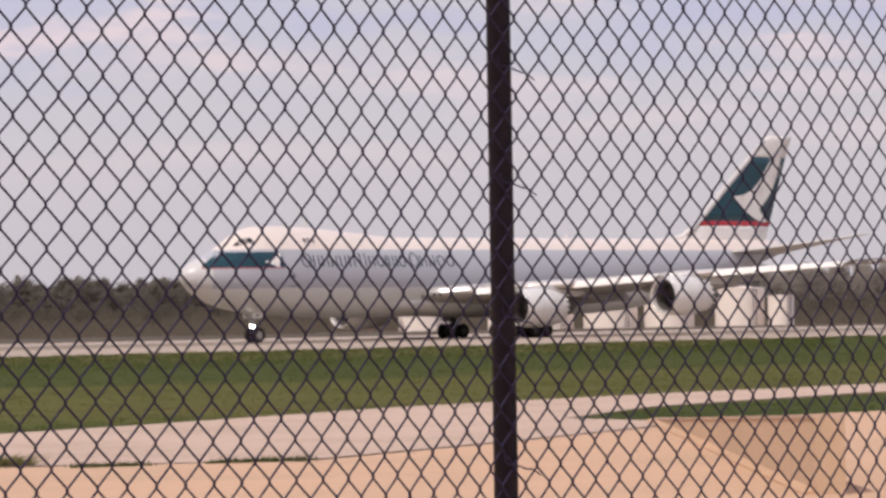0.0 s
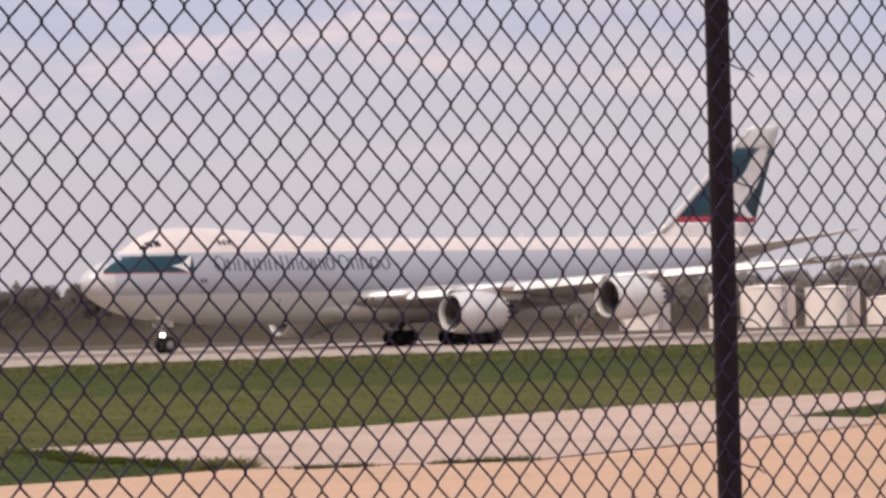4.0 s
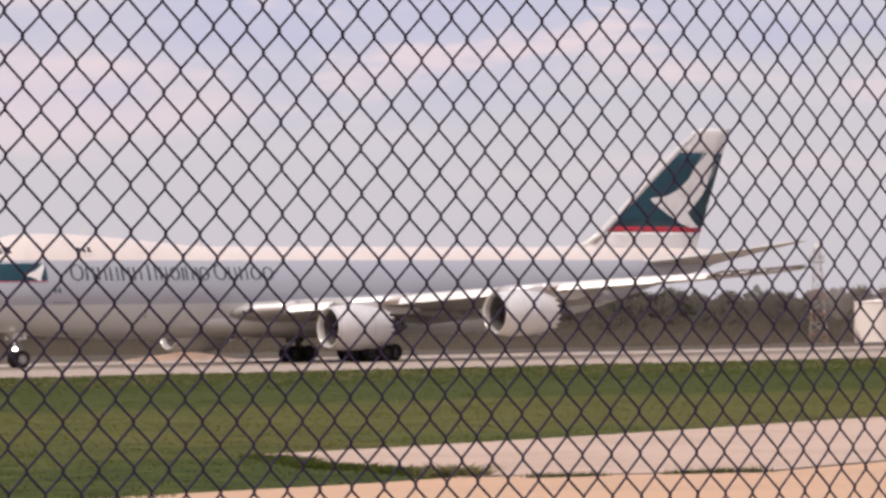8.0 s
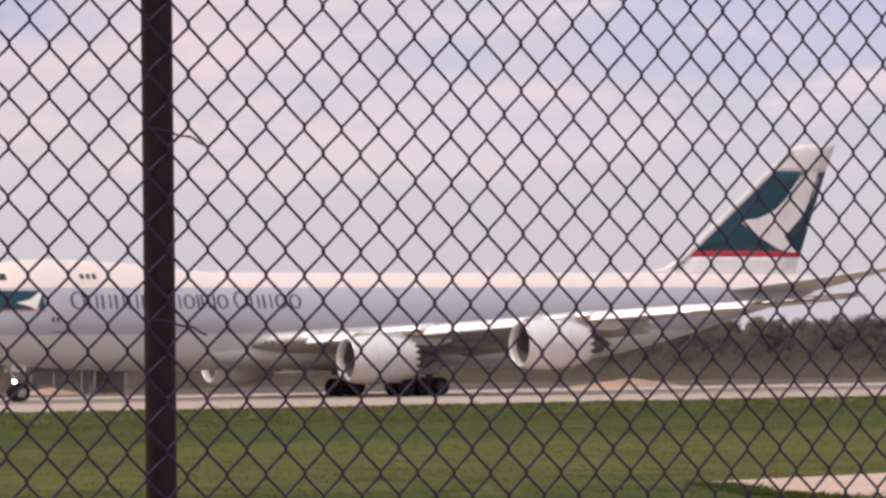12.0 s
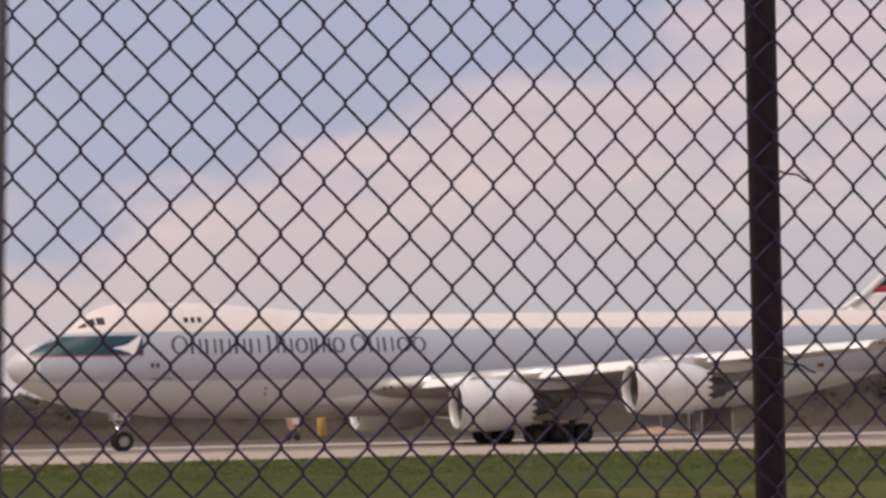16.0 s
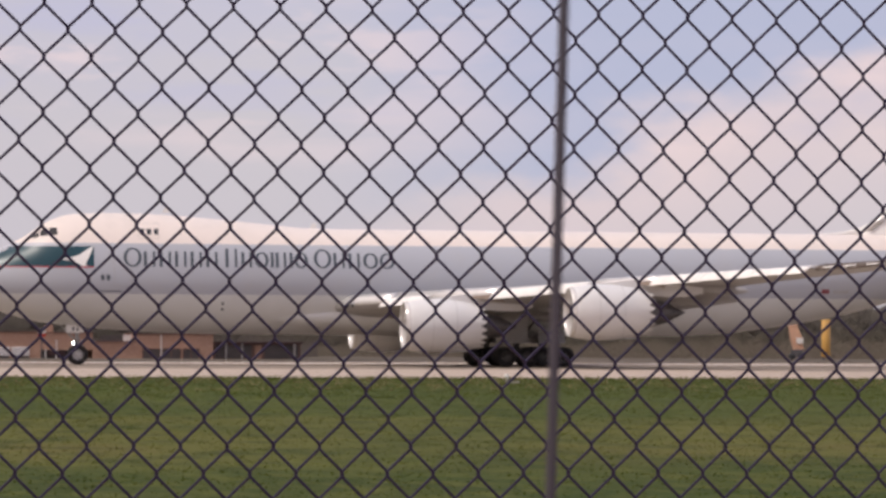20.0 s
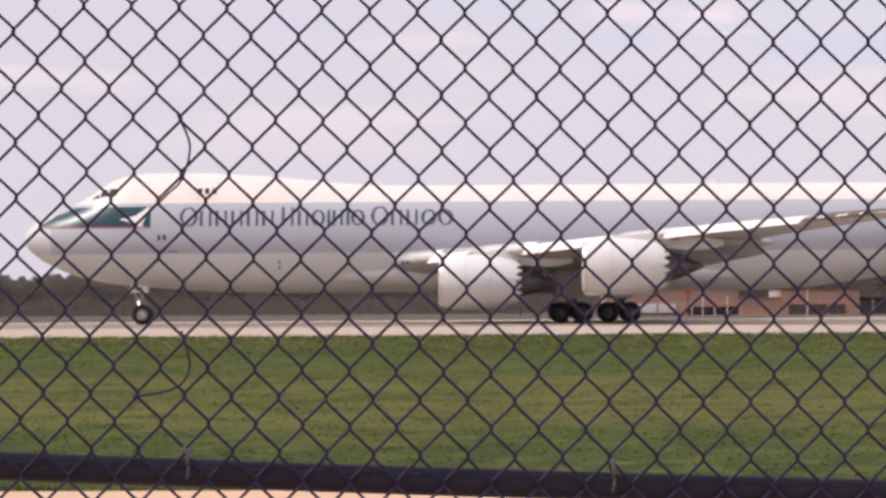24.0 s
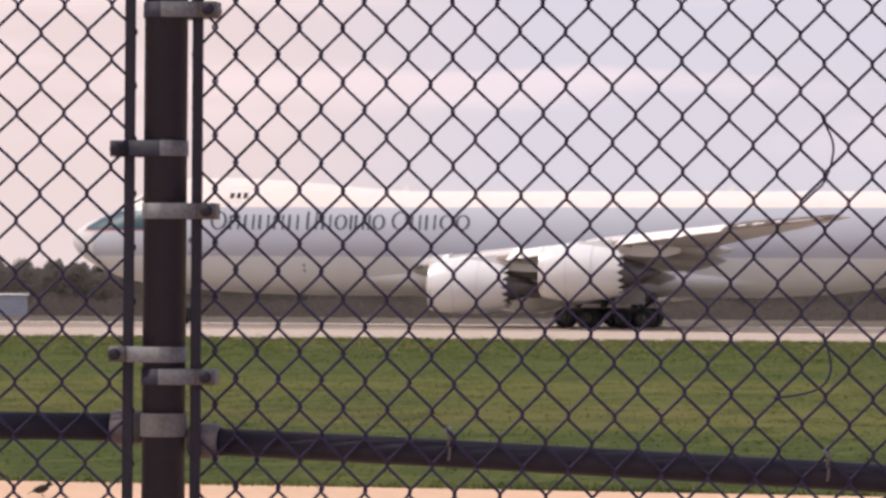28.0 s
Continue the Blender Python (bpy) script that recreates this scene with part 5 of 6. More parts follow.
def boxed(name, boxes, mat, parent, label="", m=None):
    s = Soup()
    for b in boxes:
        s.box(*b)
    return part(name, s.mesh(name, mat, False), parent, label, m)


# storage tanks
def tank(az, dist, r, h, label="white cylindrical storage tank with faint weld seams"):
    x, y = place(az, dist)
    t = thing("storage_tank", label, "tank", group="storage tanks", m=pose(x, y, 0, 0, 0, -az))
    s = Soup()
    s.lathe([(0, r), (h * 0.33, r), (h * 0.66, r), (h, r)], 48, "z")
    part("shell", s.mesh("shell", M_TANK), t)
    s = Soup()
    s.lathe([(h, r + 0.1), (h + 0.12, r + 0.1), (h + r * 0.12, 0.02)], 48, "z")
    part("roof", s.mesh("roof", M_TANK), t)
    s = Soup()
    for k in range(int(h / 0.6)):
        s.box(-0.25, 0.25, -r - 0.25, -r - 0.2, 0.4 + k * 0.6, 0.46 + k * 0.6)
    for dx in (-0.28, 0.28):
        s.box(dx - 0.03, dx + 0.03, -r - 0.28, -r - 0.2, 0, h + 0.9)
    part("ladder", s.mesh("ladder", M_GALV, False), t, "", pose(0, 0, 0, 0, 0, 35))
    s = Soup()
    s.lathe([(h + 1.0, r), (h + 1.06, r)], 48, "z")
    for k in range(20):
        a = 2 * math.pi * k / 20
        s.tube([(r * math.cos(a), r * math.sin(a), h + 0.1), (r * math.cos(a), r * math.sin(a), h + 1.05)], 0.03, 5)
    part("railing", s.mesh("railing", M_GALV, False), t)


TANK_D = 520
for a0, a1, el in ((43.38, 44.22, 0.46), (44.85, 45.28, 0.36), (45.36, 46.27, 0.46), (46.42, 47.32, 0.42), (47.42, 48.25, 0.24), (48.58, 49.4, 0.42), (49.45, 49.88, 0.28)):
    r = TANK_D * radians(a1 - a0) / 2
    tank((a0 + a1) / 2, TANK_D + r, r, 1.75 + TANK_D * math.tan(radians(el)))

# red and white lattice mast
x, y = place(42.8, 515)
mast = thing("lattice_mast", "red and white steel lattice mast", "mast", m=pose(x, y, 0, 0, 0, -42.8))
for k in range(9):
    s = Soup()
    z0, z1 = k * 1.55, (k + 1) * 1.55
    w0, w1 = 1.3 - 0.1 * k, 1.3 - 0.1 * (k + 1)
    for i in range(4):
        c0 = [(w0, w0), (-w0, w0), (-w0, -w0), (w0, -w0)]
        c1 = [(w1, w1), (-w1, w1), (-w1, -w1), (w1, -w1)]
        j = (i + 1) % 4
        s.tube([(*c0[i], z0), (*c1[i], z1)], 0.075, 5)
        s.tube([(*c0[i], z0), (*c1[j], z1)], 0.045, 5)
        s.tube([(*c0[j], z0), (*c1[i], z1)], 0.045, 5)
        s.tube([(*c1[i], z1), (*c1[j], z1)], 0.045, 5)
    part("lattice_section", s.mesh("lattice_section", M_MASTR if k % 2 == 0 else M_OFFW, False), mast)
boxed("platform", [(-1.05, 1.05, -1.05, 1.05, 11.8, 12.0)], M_OFFW, mast, "pale steel platform")
for q in (-1.0, 1.0):
    boxed("guard_rail", [(q - 0.04, q + 0.04, -1.05, 1.05, 12.0, 12.9)], M_OFFW, mast)
    boxed("guard_rail", [(-0.95, 0.95, q - 0.04, q + 0.04, 12.4, 12.5), (-0.95, 0.95, q - 0.04, q + 0.04, 12.8, 12.9)], M_OFFW, mast)
s = Soup()
s.box(-0.6, 0.6, -0.6, 0.6, 13.9, 14.0)
s.lathe([(14.0, 0.4), (14.5, 0.4), (14.8, 0.05)], 12, "z")
part("head", s.mesh("head", M_TRIMW), mast)


# low brick building of several blocks
def building():
    b = thing("low_building", "low orange-brick building of stepped blocks with dark windows", "building", m=pose(0, 300, 0))
    for x0, x1, y1, top in ((16.5, 23.5, 8.0, 2.2), (27.95, 31.6, 9, 1.4), (31.6, 38.4, 9, 2.06)):
        boxed("wall", [(x0, x1, 0, y1, 0, top)], M_BRICK, b)
        boxed("roof", [(x0 - 0.05, x1 + 0.05, -0.12, y1 + 0.1, top, top + 0.1)], M_BRICKD, b, "brown roof edging")
    # block over a porch on white posts
    boxed("wall", [(23.5, 27.95, 0, 8.2, 0.72, 2.15), (23.5, 27.95, 1.6, 8.2, 0, 0.72)], M_BRICK, b)
    boxed("roof", [(23.45, 28.0, -0.1, 8.3, 2.15, 2.24)], M_BRICKD, b, "brown roof edging")
    for x in (23.9, 24.83, 25.85, 26.95):
        boxed("post", [(x - 0.05, x + 0.05, -0.3, -0.2, 0, 1.6 if x in (24.83, 26.95) else 0.74)], M_TRIMW, b, "thin white post")
    # dark sheet added at the back: the recess's shade as colour
    boxed("porch_shade_sheet", [(23.6, 27.2, 1.5, 1.58, 0, 0.7)], M_GLASSF, b, "dark sheet standing for the shade in the porch")
    boxed("porch_barrier", [(24.1, 25.6, -0.15, -0.08, 0.25, 0.6)], M_REDD, b, "dull red panel in the porch")
    boxed("chimney", [(24.0, 24.7, 2, 2.7, 2.1, 2.85)], M_BRICK, b)
    # roller doors with a dark gap under them
    for x0, x1 in ((17.7, 20.85), (21.02, 22.54)):
        d = boxed("roller_door", [(x0, x1, -0.05, 0.03, 0.22, 0.97)], M_WHITE, b, "half-raised white roller door")
        boxed("door_gap", [(x0, x1, -0.02, 0.03, 0, 0.22)], M_GLASSF, d)
        boxed("door_slat", [(x0, x1, -0.07, -0.05, z, z + 0.02) for z in (0.36, 0.52, 0.68, 0.84)], M_OFFW, d)
    boxed("wall_panel", [(30.64, 31.35, 0.6, 0.7, 1.4, 2.03)], M_TRIMW, b, "white panel standing over the low block")
    boxed("clerestory", [(28.7, 30.6, 1.0, 1.2, 1.4, 2.0)], M_GLASSF, b, "dark band of upper glazing")
    for x0, x1 in ((32.3, 33.75), (34.0, 35.55), (35.82, 37.13)):
        w = boxed("window", [(x0, x1, -0.02, 0.02, 0, 0.84)], M_GLASSF, b)
        boxed("window_frame", [(x0 - 0.06, x0, -0.08, 0.02, 0, 0.9), (x1, x1 + 0.06, -0.08, 0.02, 0, 0.9), (x0, x1, -0.08, 0.02, 0.84, 0.9), ((x0 + x1) / 2 - 0.03, (x0 + x1) / 2 + 0.03, -0.06, 0.02, 0, 0.84)], M_BRICKD, w)
    boxed("downpipe", [(33.82, 33.92, -0.1, -0.01, 0, 2.06)], M_TRIMW, b, "white downpipe on the brick")
    # glazed wing under a red fascia
    boxed("wall", [(38.4, 46.2, 1.0, 8, 0, 1.36)], M_BRICKD, b, "dark recessed wall")
    boxed("fascia", [(38.4, 46.4, 0.4, 8, 1.36, 1.5)], M_REDD, b, "dull red roof fascia")
    for x0, x1 in ((38.7, 41.9), (43.0, 46.0)):
        boxed("window", [(x0, x1, 0.9, 0.98, 0.05, 1.2)], M_GLASSF, b)
    for x in (39.6, 41.0, 45.6):
        boxed("post", [(x - 0.05, x + 0.05, 0.45, 0.55, 0, 1.36)], M_OFFW, b, "thin pale post")
    boxed("door", [(42.2, 42.75, 0.88, 0.98, 0, 1.2)], M_BRICK, b, "orange-brown door")


# dark glass lightened, with the haze of the distance in its colour
M_GLASSF = Mat("hazed_far_glass", (0.07, 0.06, 0.058), 0.35, coarse=(2, (0.095, 0.08, 0.076), 0.4, 0.7)).m
M_BRICKD = Mat("brown_brick", (0.2, 0.11, 0.085), 0.85, coarse=(0.4, (0.15, 0.085, 0.07), 0.4, 0.7), fine=(4, (0.24, 0.14, 0.11), 0.5, 0.7)).m
M_REDD = Mat("dull_red_metal", (0.06, 0.03, 0.03), 0.7, coarse=(1, (0.05, 0.03, 0.03), 0.5, 0.8)).m
building()
sg = thing("roadside_sign", "small red and white sign on a post", "sign", m=pose(23.39, 297.5, 0))
boxed("post", [(-0.05, 0.05, 0, 0.1, 0, 1.85)], M_GALV, sg)
boxed("sign_board", [(-0.33, 0.33, -0.05, 0, 1.83, 2.15)], M_RED, sg, "red lower half of the sign")
boxed("sign_board", [(-0.33, 0.33, -0.05, 0, 2.155, 2.45)], M_TRIMW, sg, "white upper half of the sign")
lp = thing("lamp_pole", "short white lamp pole beyond the taxiway", "lamp", m=pose(9.11, 300, 0))
s = Soup()
s.tube([(0, 0, 0), (0, 0, 1.7)], 0.05, 8)
part("pole", s.mesh("pole", M_GALV), lp)
s = Soup()
s.lathe([(1.6, 0.05), (1.66, 0.22), (1.86, 0.24), (1.96, 0.05)], 12, "z", caps=True)
part("lamp_head", s.mesh("lamp_head", M_OFFW), lp, "white lamp head")
cb = thing("control_box", "small pale control box on a stand", "box", m=pose(12.18, 300, 0))
boxed("stand", [(-0.06, 0.06, 0, 0.12, 0, 0.34)], M_GALV, cb)
boxed("cabinet", [(-0.2, 0.2, -0.1, 0.2, 0.34, 1.0)], M_OFFW, cb)

# yellow post and tan machine
x, y = place(17.35, 330)
mc = thing("yellow_column", "tall yellow steel column on a grey foot", "column", m=pose(x, y, 0, 0, 0, -17))
s = Soup()
s.lathe([(0.3, 0.38), (0.35, 0.42), (3.75, 0.42), (3.82, 0.3)], 20, "z", caps=True)
part("column", s.mesh("column", M_YEL), mc)
boxed("foot", [(-0.36, -0.1, -0.2, 0.2, 0, 0.36), (0.12, 0.34, -0.2, 0.2, 0, 0.36)], M_GALV, mc, "grey steel foot")
x, y = place(16.87, 331)
mc = thing("tan_machine", "faded pink-tan machine with a raised arm", "machine", m=pose(x, y, 0, 0, 0, -17))
s = Soup()
s.loft([[(-0.8, -0.3, 3.4), (-0.8, 0.3, 3.4), (0.0, 0.3, 3.45), (0.0, -0.3, 3.45)], [(-0.6, -0.4, 2.0), (-0.6, 0.4, 2.0), (0.5, 0.4, 2.2), (0.5, -0.4, 2.2)], [(-0.3, -0.4, 0.9), (-0.3, 0.4, 0.9), (0.7, 0.4, 1.0), (0.7, -0.4, 1.0)]])
part("arm", s.mesh("arm", M_TANP, False), mc, "tan raised arm")
boxed("body", [(-0.5, 0.6, -0.5, 0.5, 0.3, 1.0)], M_GALV, mc)
# plain white-painted box, no lamp in it
boxed("pale_box", [(0.0, 0.65, -0.5, -0.42, 1.55, 2.1)], M_TRIMW, mc, "pale box on the arm")
for dx in (-0.4, 0.45):
    s = Soup()
    s.lathe([(-0.5, 0.1), (-0.5, 0.32), (0.5, 0.32), (0.5, 0.1)], 16, "y", caps=True)
    part("wheel", s.mesh("wheel", M_GLASSD), mc, "dark wheel", pose(dx, 0, 0.32))
# open-fronted shed with pale posts
M_SHEDD = Mat("grey_brown_boards", (0.2, 0.172, 0.152), 0.85, coarse=(0.5, (0.17, 0.148, 0.132), 0.4, 0.7), fine=(5, (0.18, 0.155, 0.14), 0.5, 0.7)).m
M_POSTD = Mat("dull_grey_paint", (0.24, 0.22, 0.205), 0.7, coarse=(1, (0.2, 0.185, 0.17), 0.5, 0.8)).m
x, y = place(23.4, 352)
os = thing("open_shed", "grey-brown open-fronted shed with dull posts", "shed", m=pose(x, y, 0, 0, 0, -23.4))
boxed("wall", [(-5.2, 4.4, 1.6, 1.8, 0, 2.7)], M_SHEDD, os, "dark back wall")
boxed("roof", [(-5.4, 4.6, -0.4, 2.0, 2.7, 2.9)], M_GREYW, os, "grey flat roof")
for q in (-5.2, -2.9, -0.1, 1.2, 4.3):
    boxed("post", [(q - 0.12, q + 0.12, -0.1, 0.1, 0, 2.7)], M_POSTD, os, "dull grey post")
for q0, q1 in ((-4.9, -3.1), (-2.7, -0.3), (0.1, 1.0)):
    boxed("screen", [(q0, q1, 0.3, 0.36, 0, 2.5)], M_SHEDD, os, "grey-brown screen panel")
# white stub marker at the edge of the grass
mk = thing("edge_marker", "small white stub marker in the grass", "marker", m=pose(30.6, 142.5, 0))
s = Soup()
s.lathe([(-0.05, 0.05), (0.18, 0.05), (0.2, 0.1), (0.36, 0.1), (0.4, 0.03)], 12, "z", caps=True)
part("stub", s.mesh("stub", M_TRIMW), mk)
boxed("base_plate", [(0.05, 0.5, -0.25, 0.1, 0, 0.09)], M_OFFW, mk)
# pale shed
M_SHEET = Mat("blue_grey_sheet", (0.36, 0.38, 0.44), 0.5, coarse=(0.5, (0.3, 0.32, 0.37), 0.4, 0.7), fine=(4, (0.42, 0.44, 0.5), 0.5, 0.7)).m
x, y = place(-17.6, 328)
sh = thing("shed", "pale blue-grey low metal shed", "shed", m=pose(x, y, 0, 0, 0, 17.6))
boxed("wall", [(-8, 4.06, 0, 4, 0, 2.0)], M_SHEET, sh)
boxed("wall_seam", [(q, q + 0.04, -0.04, 0, 0, 2.0) for q in (-6.6, -4.8, -3.0, -1.2, 0.6, 2.4)], M_OFFW, sh, "pale sheet seams")
s = Soup()
s.add([(-8.2, -0.2, 1.99), (4.2, -0.2, 1.99), (4.2, 4.2, 1.99), (-8.2, 4.2, 1.99), (-8.2, 2, 2.14), (4.2, 2, 2.14)], [(0, 1, 5, 4), (2, 3, 4, 5), (1, 2, 5), (3, 0, 4), (0, 3, 2, 1)])
part("roof", s.mesh("roof", M_GREYW, False), sh)

# sand mounds beyond the taxiway
def mound(az, dist, rx, h, seed):
    x, y = place(az, dist)
    r = random.Random(seed)
    ph = [r.uniform(0, 6.28) for k in range(4)]
    s = Soup()
    rings = []
    n = 40
    for k in range(9):
        t = k / 8
        ring = []
        for j in range(n):
            a = 2 * math.pi * j / n
            w = rx * (1 - t) ** 0.8 * (1 + 0.14 * math.sin(2 * a + ph[0]) + 0.08 * math.sin(5 * a + ph[1]))
            ring.append((w * math.cos(a), 0.5 * w * math.sin(a), h * t ** 0.8 * (1 + 0.22 * math.sin(3 * a + ph[2]) + 0.12 * math.sin(7 * a + ph[3]))))
        rings.append(ring)
    s.loft(rings)
    thing("sand_mound", "low mound of pinkish sand", "mound", group="sand mounds", me=s.mesh("sand_mound", M_SAND), m=pose(x, y, -0.1, 0, 0, -az))


mound(32.3, 332, 5.2, 0.72, 3)
mound(22.9, 332, 3.6, 0.6, 5)

# ------------------------------------------------------------------ near ground details
# low concrete wall rising towards the fence, its top fitted to the camera's view
s = Soup()
base = [(44.4, 40.6), (27.0, 22.5)]
d = Vector((base[1][0] - base[0][0], base[1][1] - base[0][1])).normalized()
nrm = Vector((-d.y, d.x))
rings = []
for k in range(13):
    t = k / 12
    p = Vector(base[0]).lerp(Vector(base[1]), t)
    r = p.length
    top = max(0.05, EYE_Z - 0.03 * r)
    q = p + nrm * 0.3
    rings.append([(p.x, p.y, -0.1), (p.x, p.y, top), (q.x, q.y, top), (q.x, q.y, -0.1)])
s.loft(rings)
thing("retaining_wall", "low tan concrete wall rising along the apron", "wall", kind="structure", me=s.mesh("retaining_wall", M_WALLC, False))
s = Soup()
p, q = Vector(base[0]), Vector(base[1])
rings = []
for c in (p, q):
    a, b = c - nrm * 0.14, c - nrm * 0.004
    rings.append([(a.x, a.y, -0.1), (a.x, a.y, 0.045), (b.x, b.y, 0.075), (b.x, b.y, -0.1)])
s.loft(rings)
thing("kerb", "tan concrete kerb at the foot of the wall", "kerb", kind="structure", me=s.mesh("kerb", M_CONC, False))
s = Soup()
rings = []
for k in range(13):
    c = Vector(base[0]).lerp(Vector(base[1]), k / 12)
    top = max(0.05, EYE_Z - 0.03 * c.length) + 0.003
    a, b = c - nrm * 0.02, c + nrm * 0.32
    rings.append([(a.x, a.y, top), (a.x, a.y, top + 0.03), (b.x, b.y, top + 0.03), (b.x, b.y, top)])
s.loft(rings)
thing("coping", "pale concrete coping on the low wall", "coping", kind="structure", me=s.mesh("coping", M_ROAD, False))
# expansion joints
def joint(pts, w=0.05):
    s = Soup()
    for p, q in zip(pts, pts[1:]):
        d = (Vector(q) - Vector(p)).normalized()
        n = Vector((-d.y, d.x)) * w
        s.add([(p[0] - n.x, p[1] - n.y, 0.031), (q[0] - n.x, q[1] - n.y, 0.031), (q[0] + n.x, q[1] + n.y, 0.031), (p[0] + n.x, p[1] + n.y, 0.031)], [(0, 1, 2, 3)])
    thing("expansion_joint", "dark tar-filled joint across the concrete", "joint", group="expansion joints", kind="structure", me=s.mesh("expansion_joint", M_TAR, False))


joint(scaled([(25.85, 34.43), (26.9, 33.78), (28.8, 32.28), (35, 34.68), (41, 37.28), (43, 39.2)]), 0.06)
# taxiway lines and seams
for y, w in ((181, 0.18), (203, 0.3), (223, 0.2), (262, 0.25)):
    s = Soup()
    s.add([(-900, y - w - 22.7, 0.036), (900, y - w + 22.7, 0.036), (900, y + w + 22.7, 0.036), (-900, y + w - 22.7, 0.036)], [(0, 1, 2, 3)])
    thing("taxiway_seam", "dark seam along the taxiway", "seam", group="taxiway seams", kind="structure", me=s.mesh("taxiway_seam", M_TAR, False))


def tufts(name, label, where, count, hmin, hmax, w, seed):
    rg = random.Random(seed)
    s = Soup()
    for k in range(count):
        x, y = where(rg)
        h = rg.uniform(hmin, hmax) * rg.uniform(0.5, 1)
        an = rg.uniform(0, 3.14)
        dx, dy = w * math.cos(an), w * math.sin(an)
        lx, ly = rg.uniform(-0.5, 0.5) * h, rg.uniform(-0.5, 0.5) * h
        s.add([(x - dx, y - dy, -0.01), (x + dx, y + dy, -0.01), (x + lx, y + ly, h)], [(0, 1, 2)])
    thing(name, label, "grass", kind="stuff", me=s.mesh(name, M_BLADE, False))


def inside(x, y, outline):
    hit = False
    for (x0, y0), (x1, y1) in zip(outline, outline[1:] + outline[:1]):
        if (y0 > y) != (y1 > y) and x < x0 + (y - y0) * (x1 - x0) / (y1 - y0):
            hit = not hit
    return hit


def field(r):
    while True:
        y = 33 + 122 * r.random() ** 0.8
        x = r.uniform(-0.36, 1.25) * y
        if y > 72 or not (inside(x, y, ROAD) or inside(x, y, APRON)):
            return x, y


def clumps(name, label, mat, where, count, hmin, hmax, spread, seed):
    """Tussocks: small fans of broad blades."""
    rn = np.random.default_rng(seed)
    rg = random.Random(seed)
    c = np.array([where(rg) for k in range(count)])
    B = 6
    h = rn.uniform(hmin, hmax, (count, 1)) * rn.uniform(0.55, 1.0, (count, B))
    cx = c[:, :1] + rn.normal(0, spread, (count, B))
    cy = c[:, 1:] + rn.normal(0, spread, (count, B))
    an = rn.uniform(0, 3.14, (count, B))
    w = rn.uniform(0.008, 0.028, (count, B)) * (1 + h * 4)
    dx, dy = w * np.cos(an), w * np.sin(an)
    tx, ty = rn.normal(0, 1.6, (count, B)) * h, rn.normal(0, 1.6, (count, B)) * h
    z = np.zeros_like(h)
    pts = np.stack((np.stack((cx - dx, cy - dy, z - 0.005), -1), np.stack((cx + dx, cy + dy, z - 0.005), -1), np.stack((cx + tx, cy + ty, h), -1)), axis=2).reshape(-1, 3)
    me = bpy.data.meshes.new(name)
    me.from_pydata(pts.tolist(), [], np.arange(len(pts)).reshape(-1, 3).tolist())
    me.materials.append(mat)
    thing(name, label, "grass", kind="stuff", me=me)


def verge(r):
    x = r.uniform(-70, 260)
    return x, 155.9 + 0.0252 * x - abs(r.gauss(0, 1.3)) + 0.7 * math.sin(x * 0.8) * math.sin(x * 0.23)


def meadow(r):
    y = 155 - 50 * r.random() ** 1.5
    x = r.uniform(-0.36, 1.25) * y
    return x, y + 0.0252 * x


clumps("field_grass", "short tussocky grass over the airfield", M_BLADE, field, 60000, 0.015, 0.04, 0.22, 21)
clumps("verge_grass", "uneven grass along the taxiway edge", M_BLADE, verge, 9000, 0.05, 0.2, 0.14, 22)
clumps("meadow_grass", "taller tufted grass near the taxiway", M_BLADE, meadow, 14000, 0.04, 0.11, 0.2, 23)
clumps("pale_weeds", "pale seeding weeds near the taxiway edge", M_STRAW, lambda r: (lambda p: (p[0], p[1] + (155.5 + 0.0252 * p[0] - p[1]) * 0.3))(meadow(r)), 2600, 0.12, 0.3, 0.08, 24)
tufts("edge_grass", "uneven grass along the apron edge", lambda r: (lambda x: (x, 33.0 + 0.05 * x + 0.12 * math.sin(x) + (0.03 * x if x > 0 else -0.06 * x) + abs(r.gauss(0, 0.25))))(r.uniform(-15, 22)), 6000, 0.03, 0.12, 0.012, 2)


def joint_spot(r):
    t = r.choice((r.uniform(0.0, 0.3), r.uniform(0.55, 1.0), r.uniform(0.6, 0.95)))
    return 27.6 + 3.0 * t + r.gauss(0, 0.05), 35.3 - 1.3 * t + r.gauss(0, 0.08)


tufts("joint_weeds", "green weeds growing in the concrete joint", joint_spot, 2600, 0.03, 0.12, 0.012, 3)
clumps("dry_weeds", "dry brownish weeds at the edge of the concrete", M_STRAW, lambda r: (27.6 + r.gauss(0, 0.14), 36.8 + r.gauss(0, 0.22)), 110, 0.06, 0.22, 0.05, 25)


def tongue(r):
    t = r.random()
    return 30.2 - 2.6 * t + 0.2 * math.sin(9 * t) + r.gauss(0, 0.08) - 0.3 * r.random(), 45.6 - 7.6 * t + r.gauss(0, 0.15) - 0.4 * r.random()


clumps("tall_grass", "taller rank grass beside the road tip", M_BLADE, tongue, 380, 0.04, 0.13, 0.07, 26)


# small dark bird on the apron
def blob(s, c, r, n=10, slot=0):
    rings = []
    for k in range(n + 1):
        a = math.pi * k / n
        rings.append([(c[0] + r[0] * -math.cos(a), c[1] + (r[1] * math.sin(a) + 0.0005) * math.cos(2 * math.pi * j / 14), c[2] + (r[2] * math.sin(a) + 0.0005) * math.sin(2 * math.pi * j / 14)) for j in range(14)])
    s.loft(rings, slot=slot)


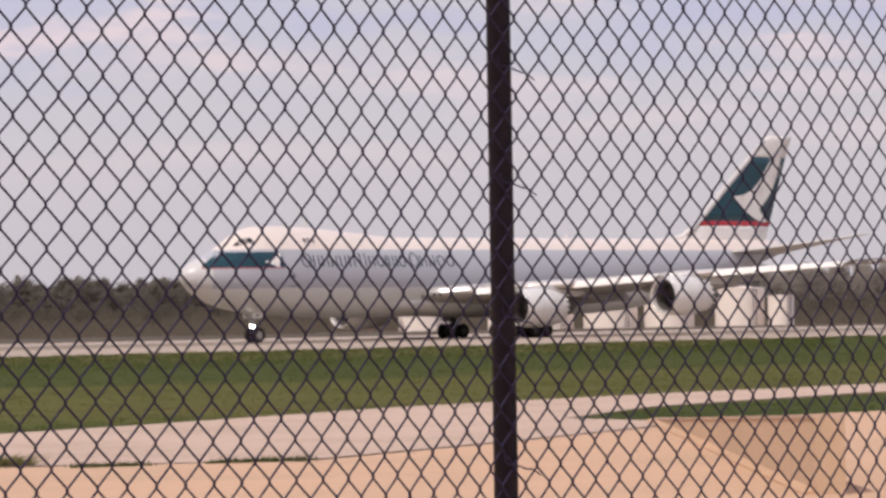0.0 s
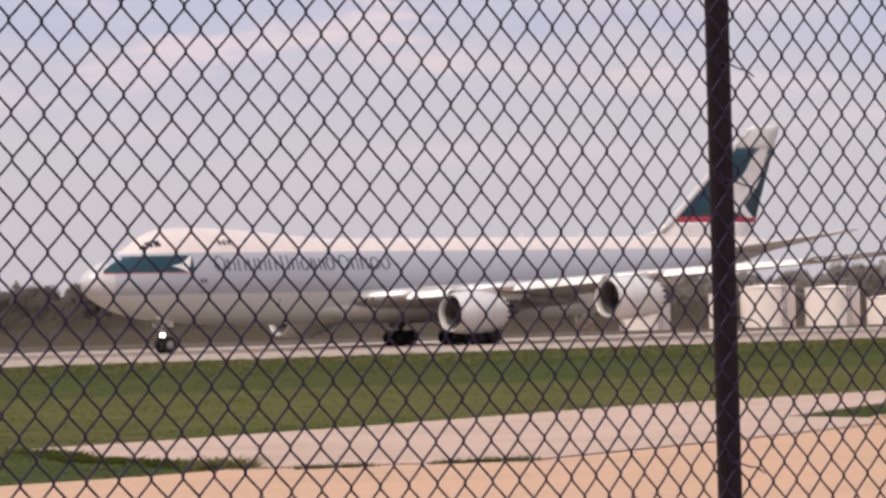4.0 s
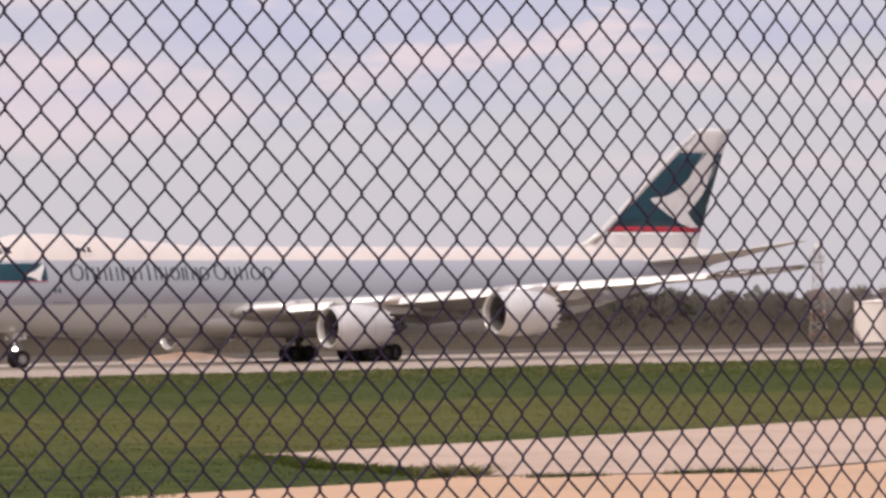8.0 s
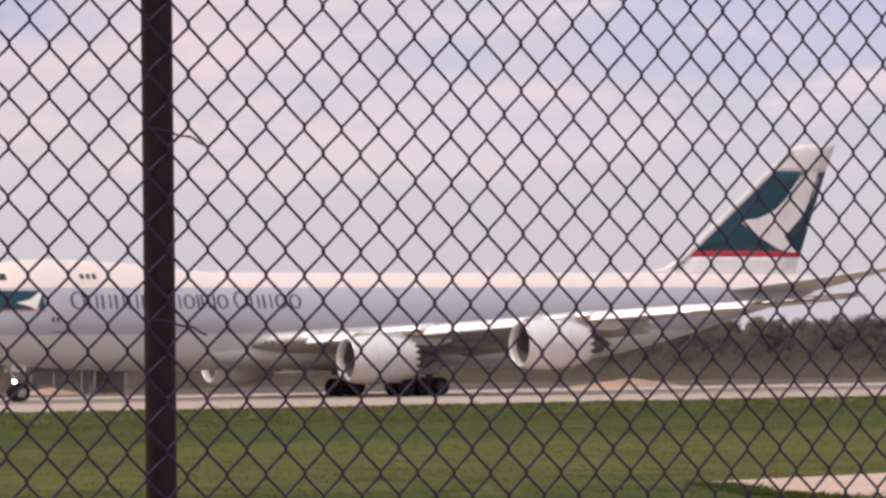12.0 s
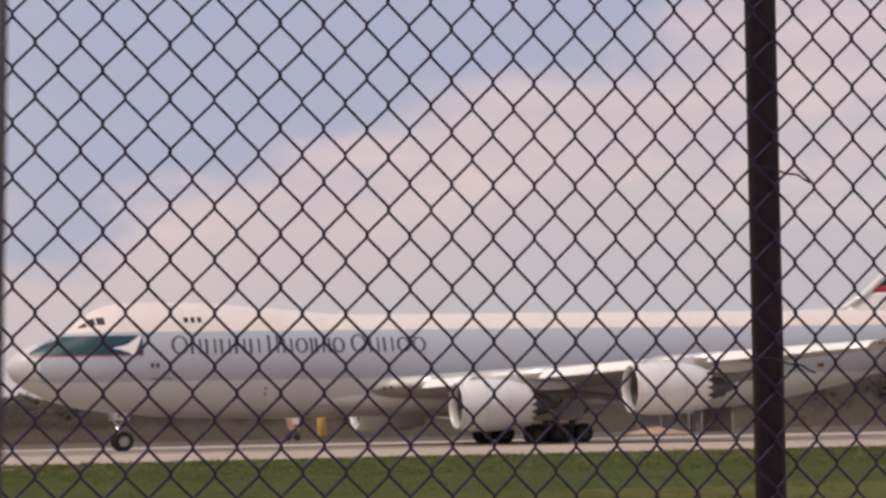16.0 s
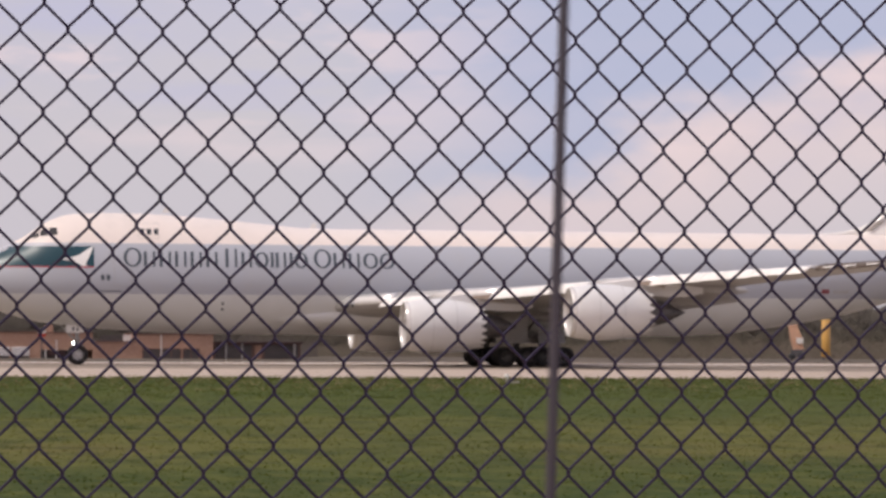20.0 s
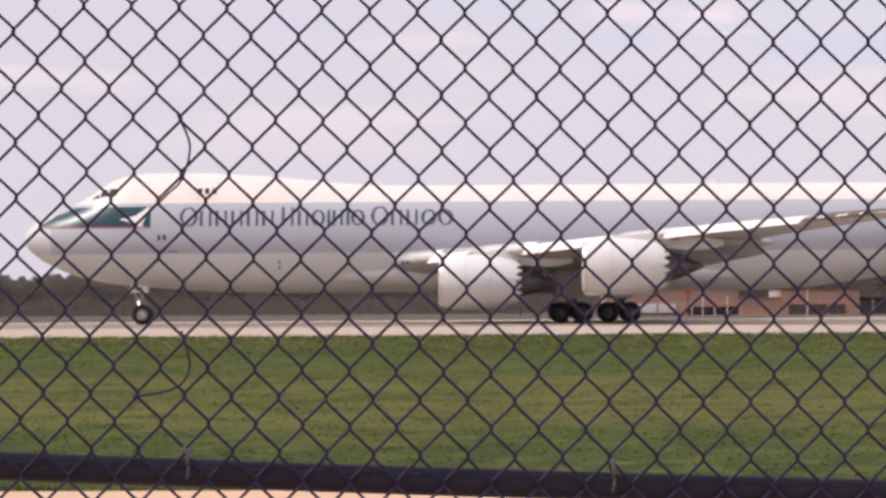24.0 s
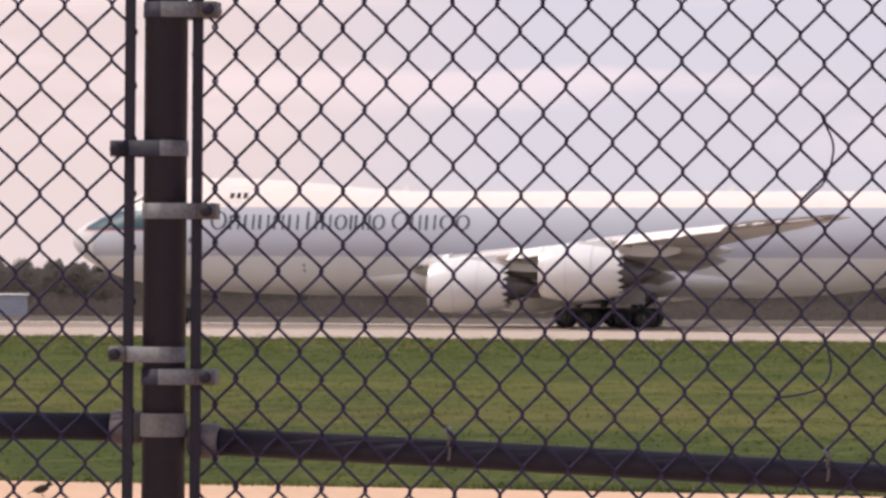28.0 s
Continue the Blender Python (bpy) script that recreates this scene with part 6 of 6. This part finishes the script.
M_BIRD = Mat("dark_plumage", (0.02, 0.019, 0.021), 0.7, coarse=(30, (0.035, 0.032, 0.032), 0.4, 0.7), spec=0.2).m
M_BEAK = Mat("horn_beak", (0.12, 0.1, 0.07), 0.5, coarse=(60, (0.08, 0.07, 0.05), 0.4, 0.7)).m
bird = thing("bird", "small dark bird standing on the concrete", "bird", m=pose(-9.21, 30.75, 0.02) @ Matrix.Scale(1.15, 4))
s = Soup()
blob(s, (0, 0, 0), (0.062, 0.032, 0.032))
part("body", s.mesh("body", M_BIRD), bird, m=pose(0, 0, 0.062, 0, -22, 0))
s = Soup()
blob(s, (0, 0, 0), (0.024, 0.02, 0.021))
head = part("head", s.mesh("head", M_BIRD), bird, m=pose(0.058, 0, 0.1))
s = Soup()
s.lathe([(0.0, 0.007), (0.022, 0.001)], 8, "x", caps=True)
part("beak", s.mesh("beak", M_BEAK), head, m=pose(0.022, 0, -0.003))
s = Soup()
s.loft([[(-0.045, -0.016, 0.046), (-0.045, 0.016, 0.046), (-0.045, 0.016, 0.055), (-0.045, -0.016, 0.055)], [(-0.115, -0.02, 0.018), (-0.115, 0.02, 0.018), (-0.115, 0.02, 0.022), (-0.115, -0.02, 0.022)]])
part("tail", s.mesh("tail", M_BIRD, False), bird)
for q in (-1, 1):
    s = Soup()
    blob(s, (0, 0, 0), (0.058, 0.008, 0.022))
    part("wing", s.mesh("wing", M_BIRD), bird, m=pose(-0.014, q * 0.03, 0.062, 0, -20, 0))
    s = Soup()
    s.tube([(0, q * 0.014, 0.04), (0.006, q * 0.014, 0.0)], 0.0025, 6)
    s.tube([(0.006, q * 0.014, 0.002), (0.026, q * 0.014, 0.002)], 0.002, 6)
    part("leg", s.mesh("leg", M_BEAK), bird)


# ------------------------------------------------------------------ what moves
def taxi_way(t):
    """Metres that the nose has gone past the fence's normal at t seconds."""
    u = t - 14
    return ((1.16307e-4 * u + 1.0731e-4) * u + 0.0157275) * u * u + 9.03531 * u - 67.5154 - 0.022 * max(0.0, 5 - t) ** 2


def motions():
    psi = radians(PLANE_TURN)
    rows = []
    for k in range(29):
        d = taxi_way(k)
        rows.append((float(k), pose(-math.cos(psi) * d, PLANE_Y - math.sin(psi) * d, 0.03, 0, 0, PLANE_TURN)))
    walk(airplane, rows)
    steps = 28 * 15
    for w, base in wheels:
        spin = []
        for k in range(steps + 1):
            t = k / 15
            a = -math.degrees((taxi_way(t) - taxi_way(0)) / WHEEL_R) % 360
            spin.append((t, base @ pose(0, 0, 0, 0, a, 0)))
        walk(w, spin)


motions()
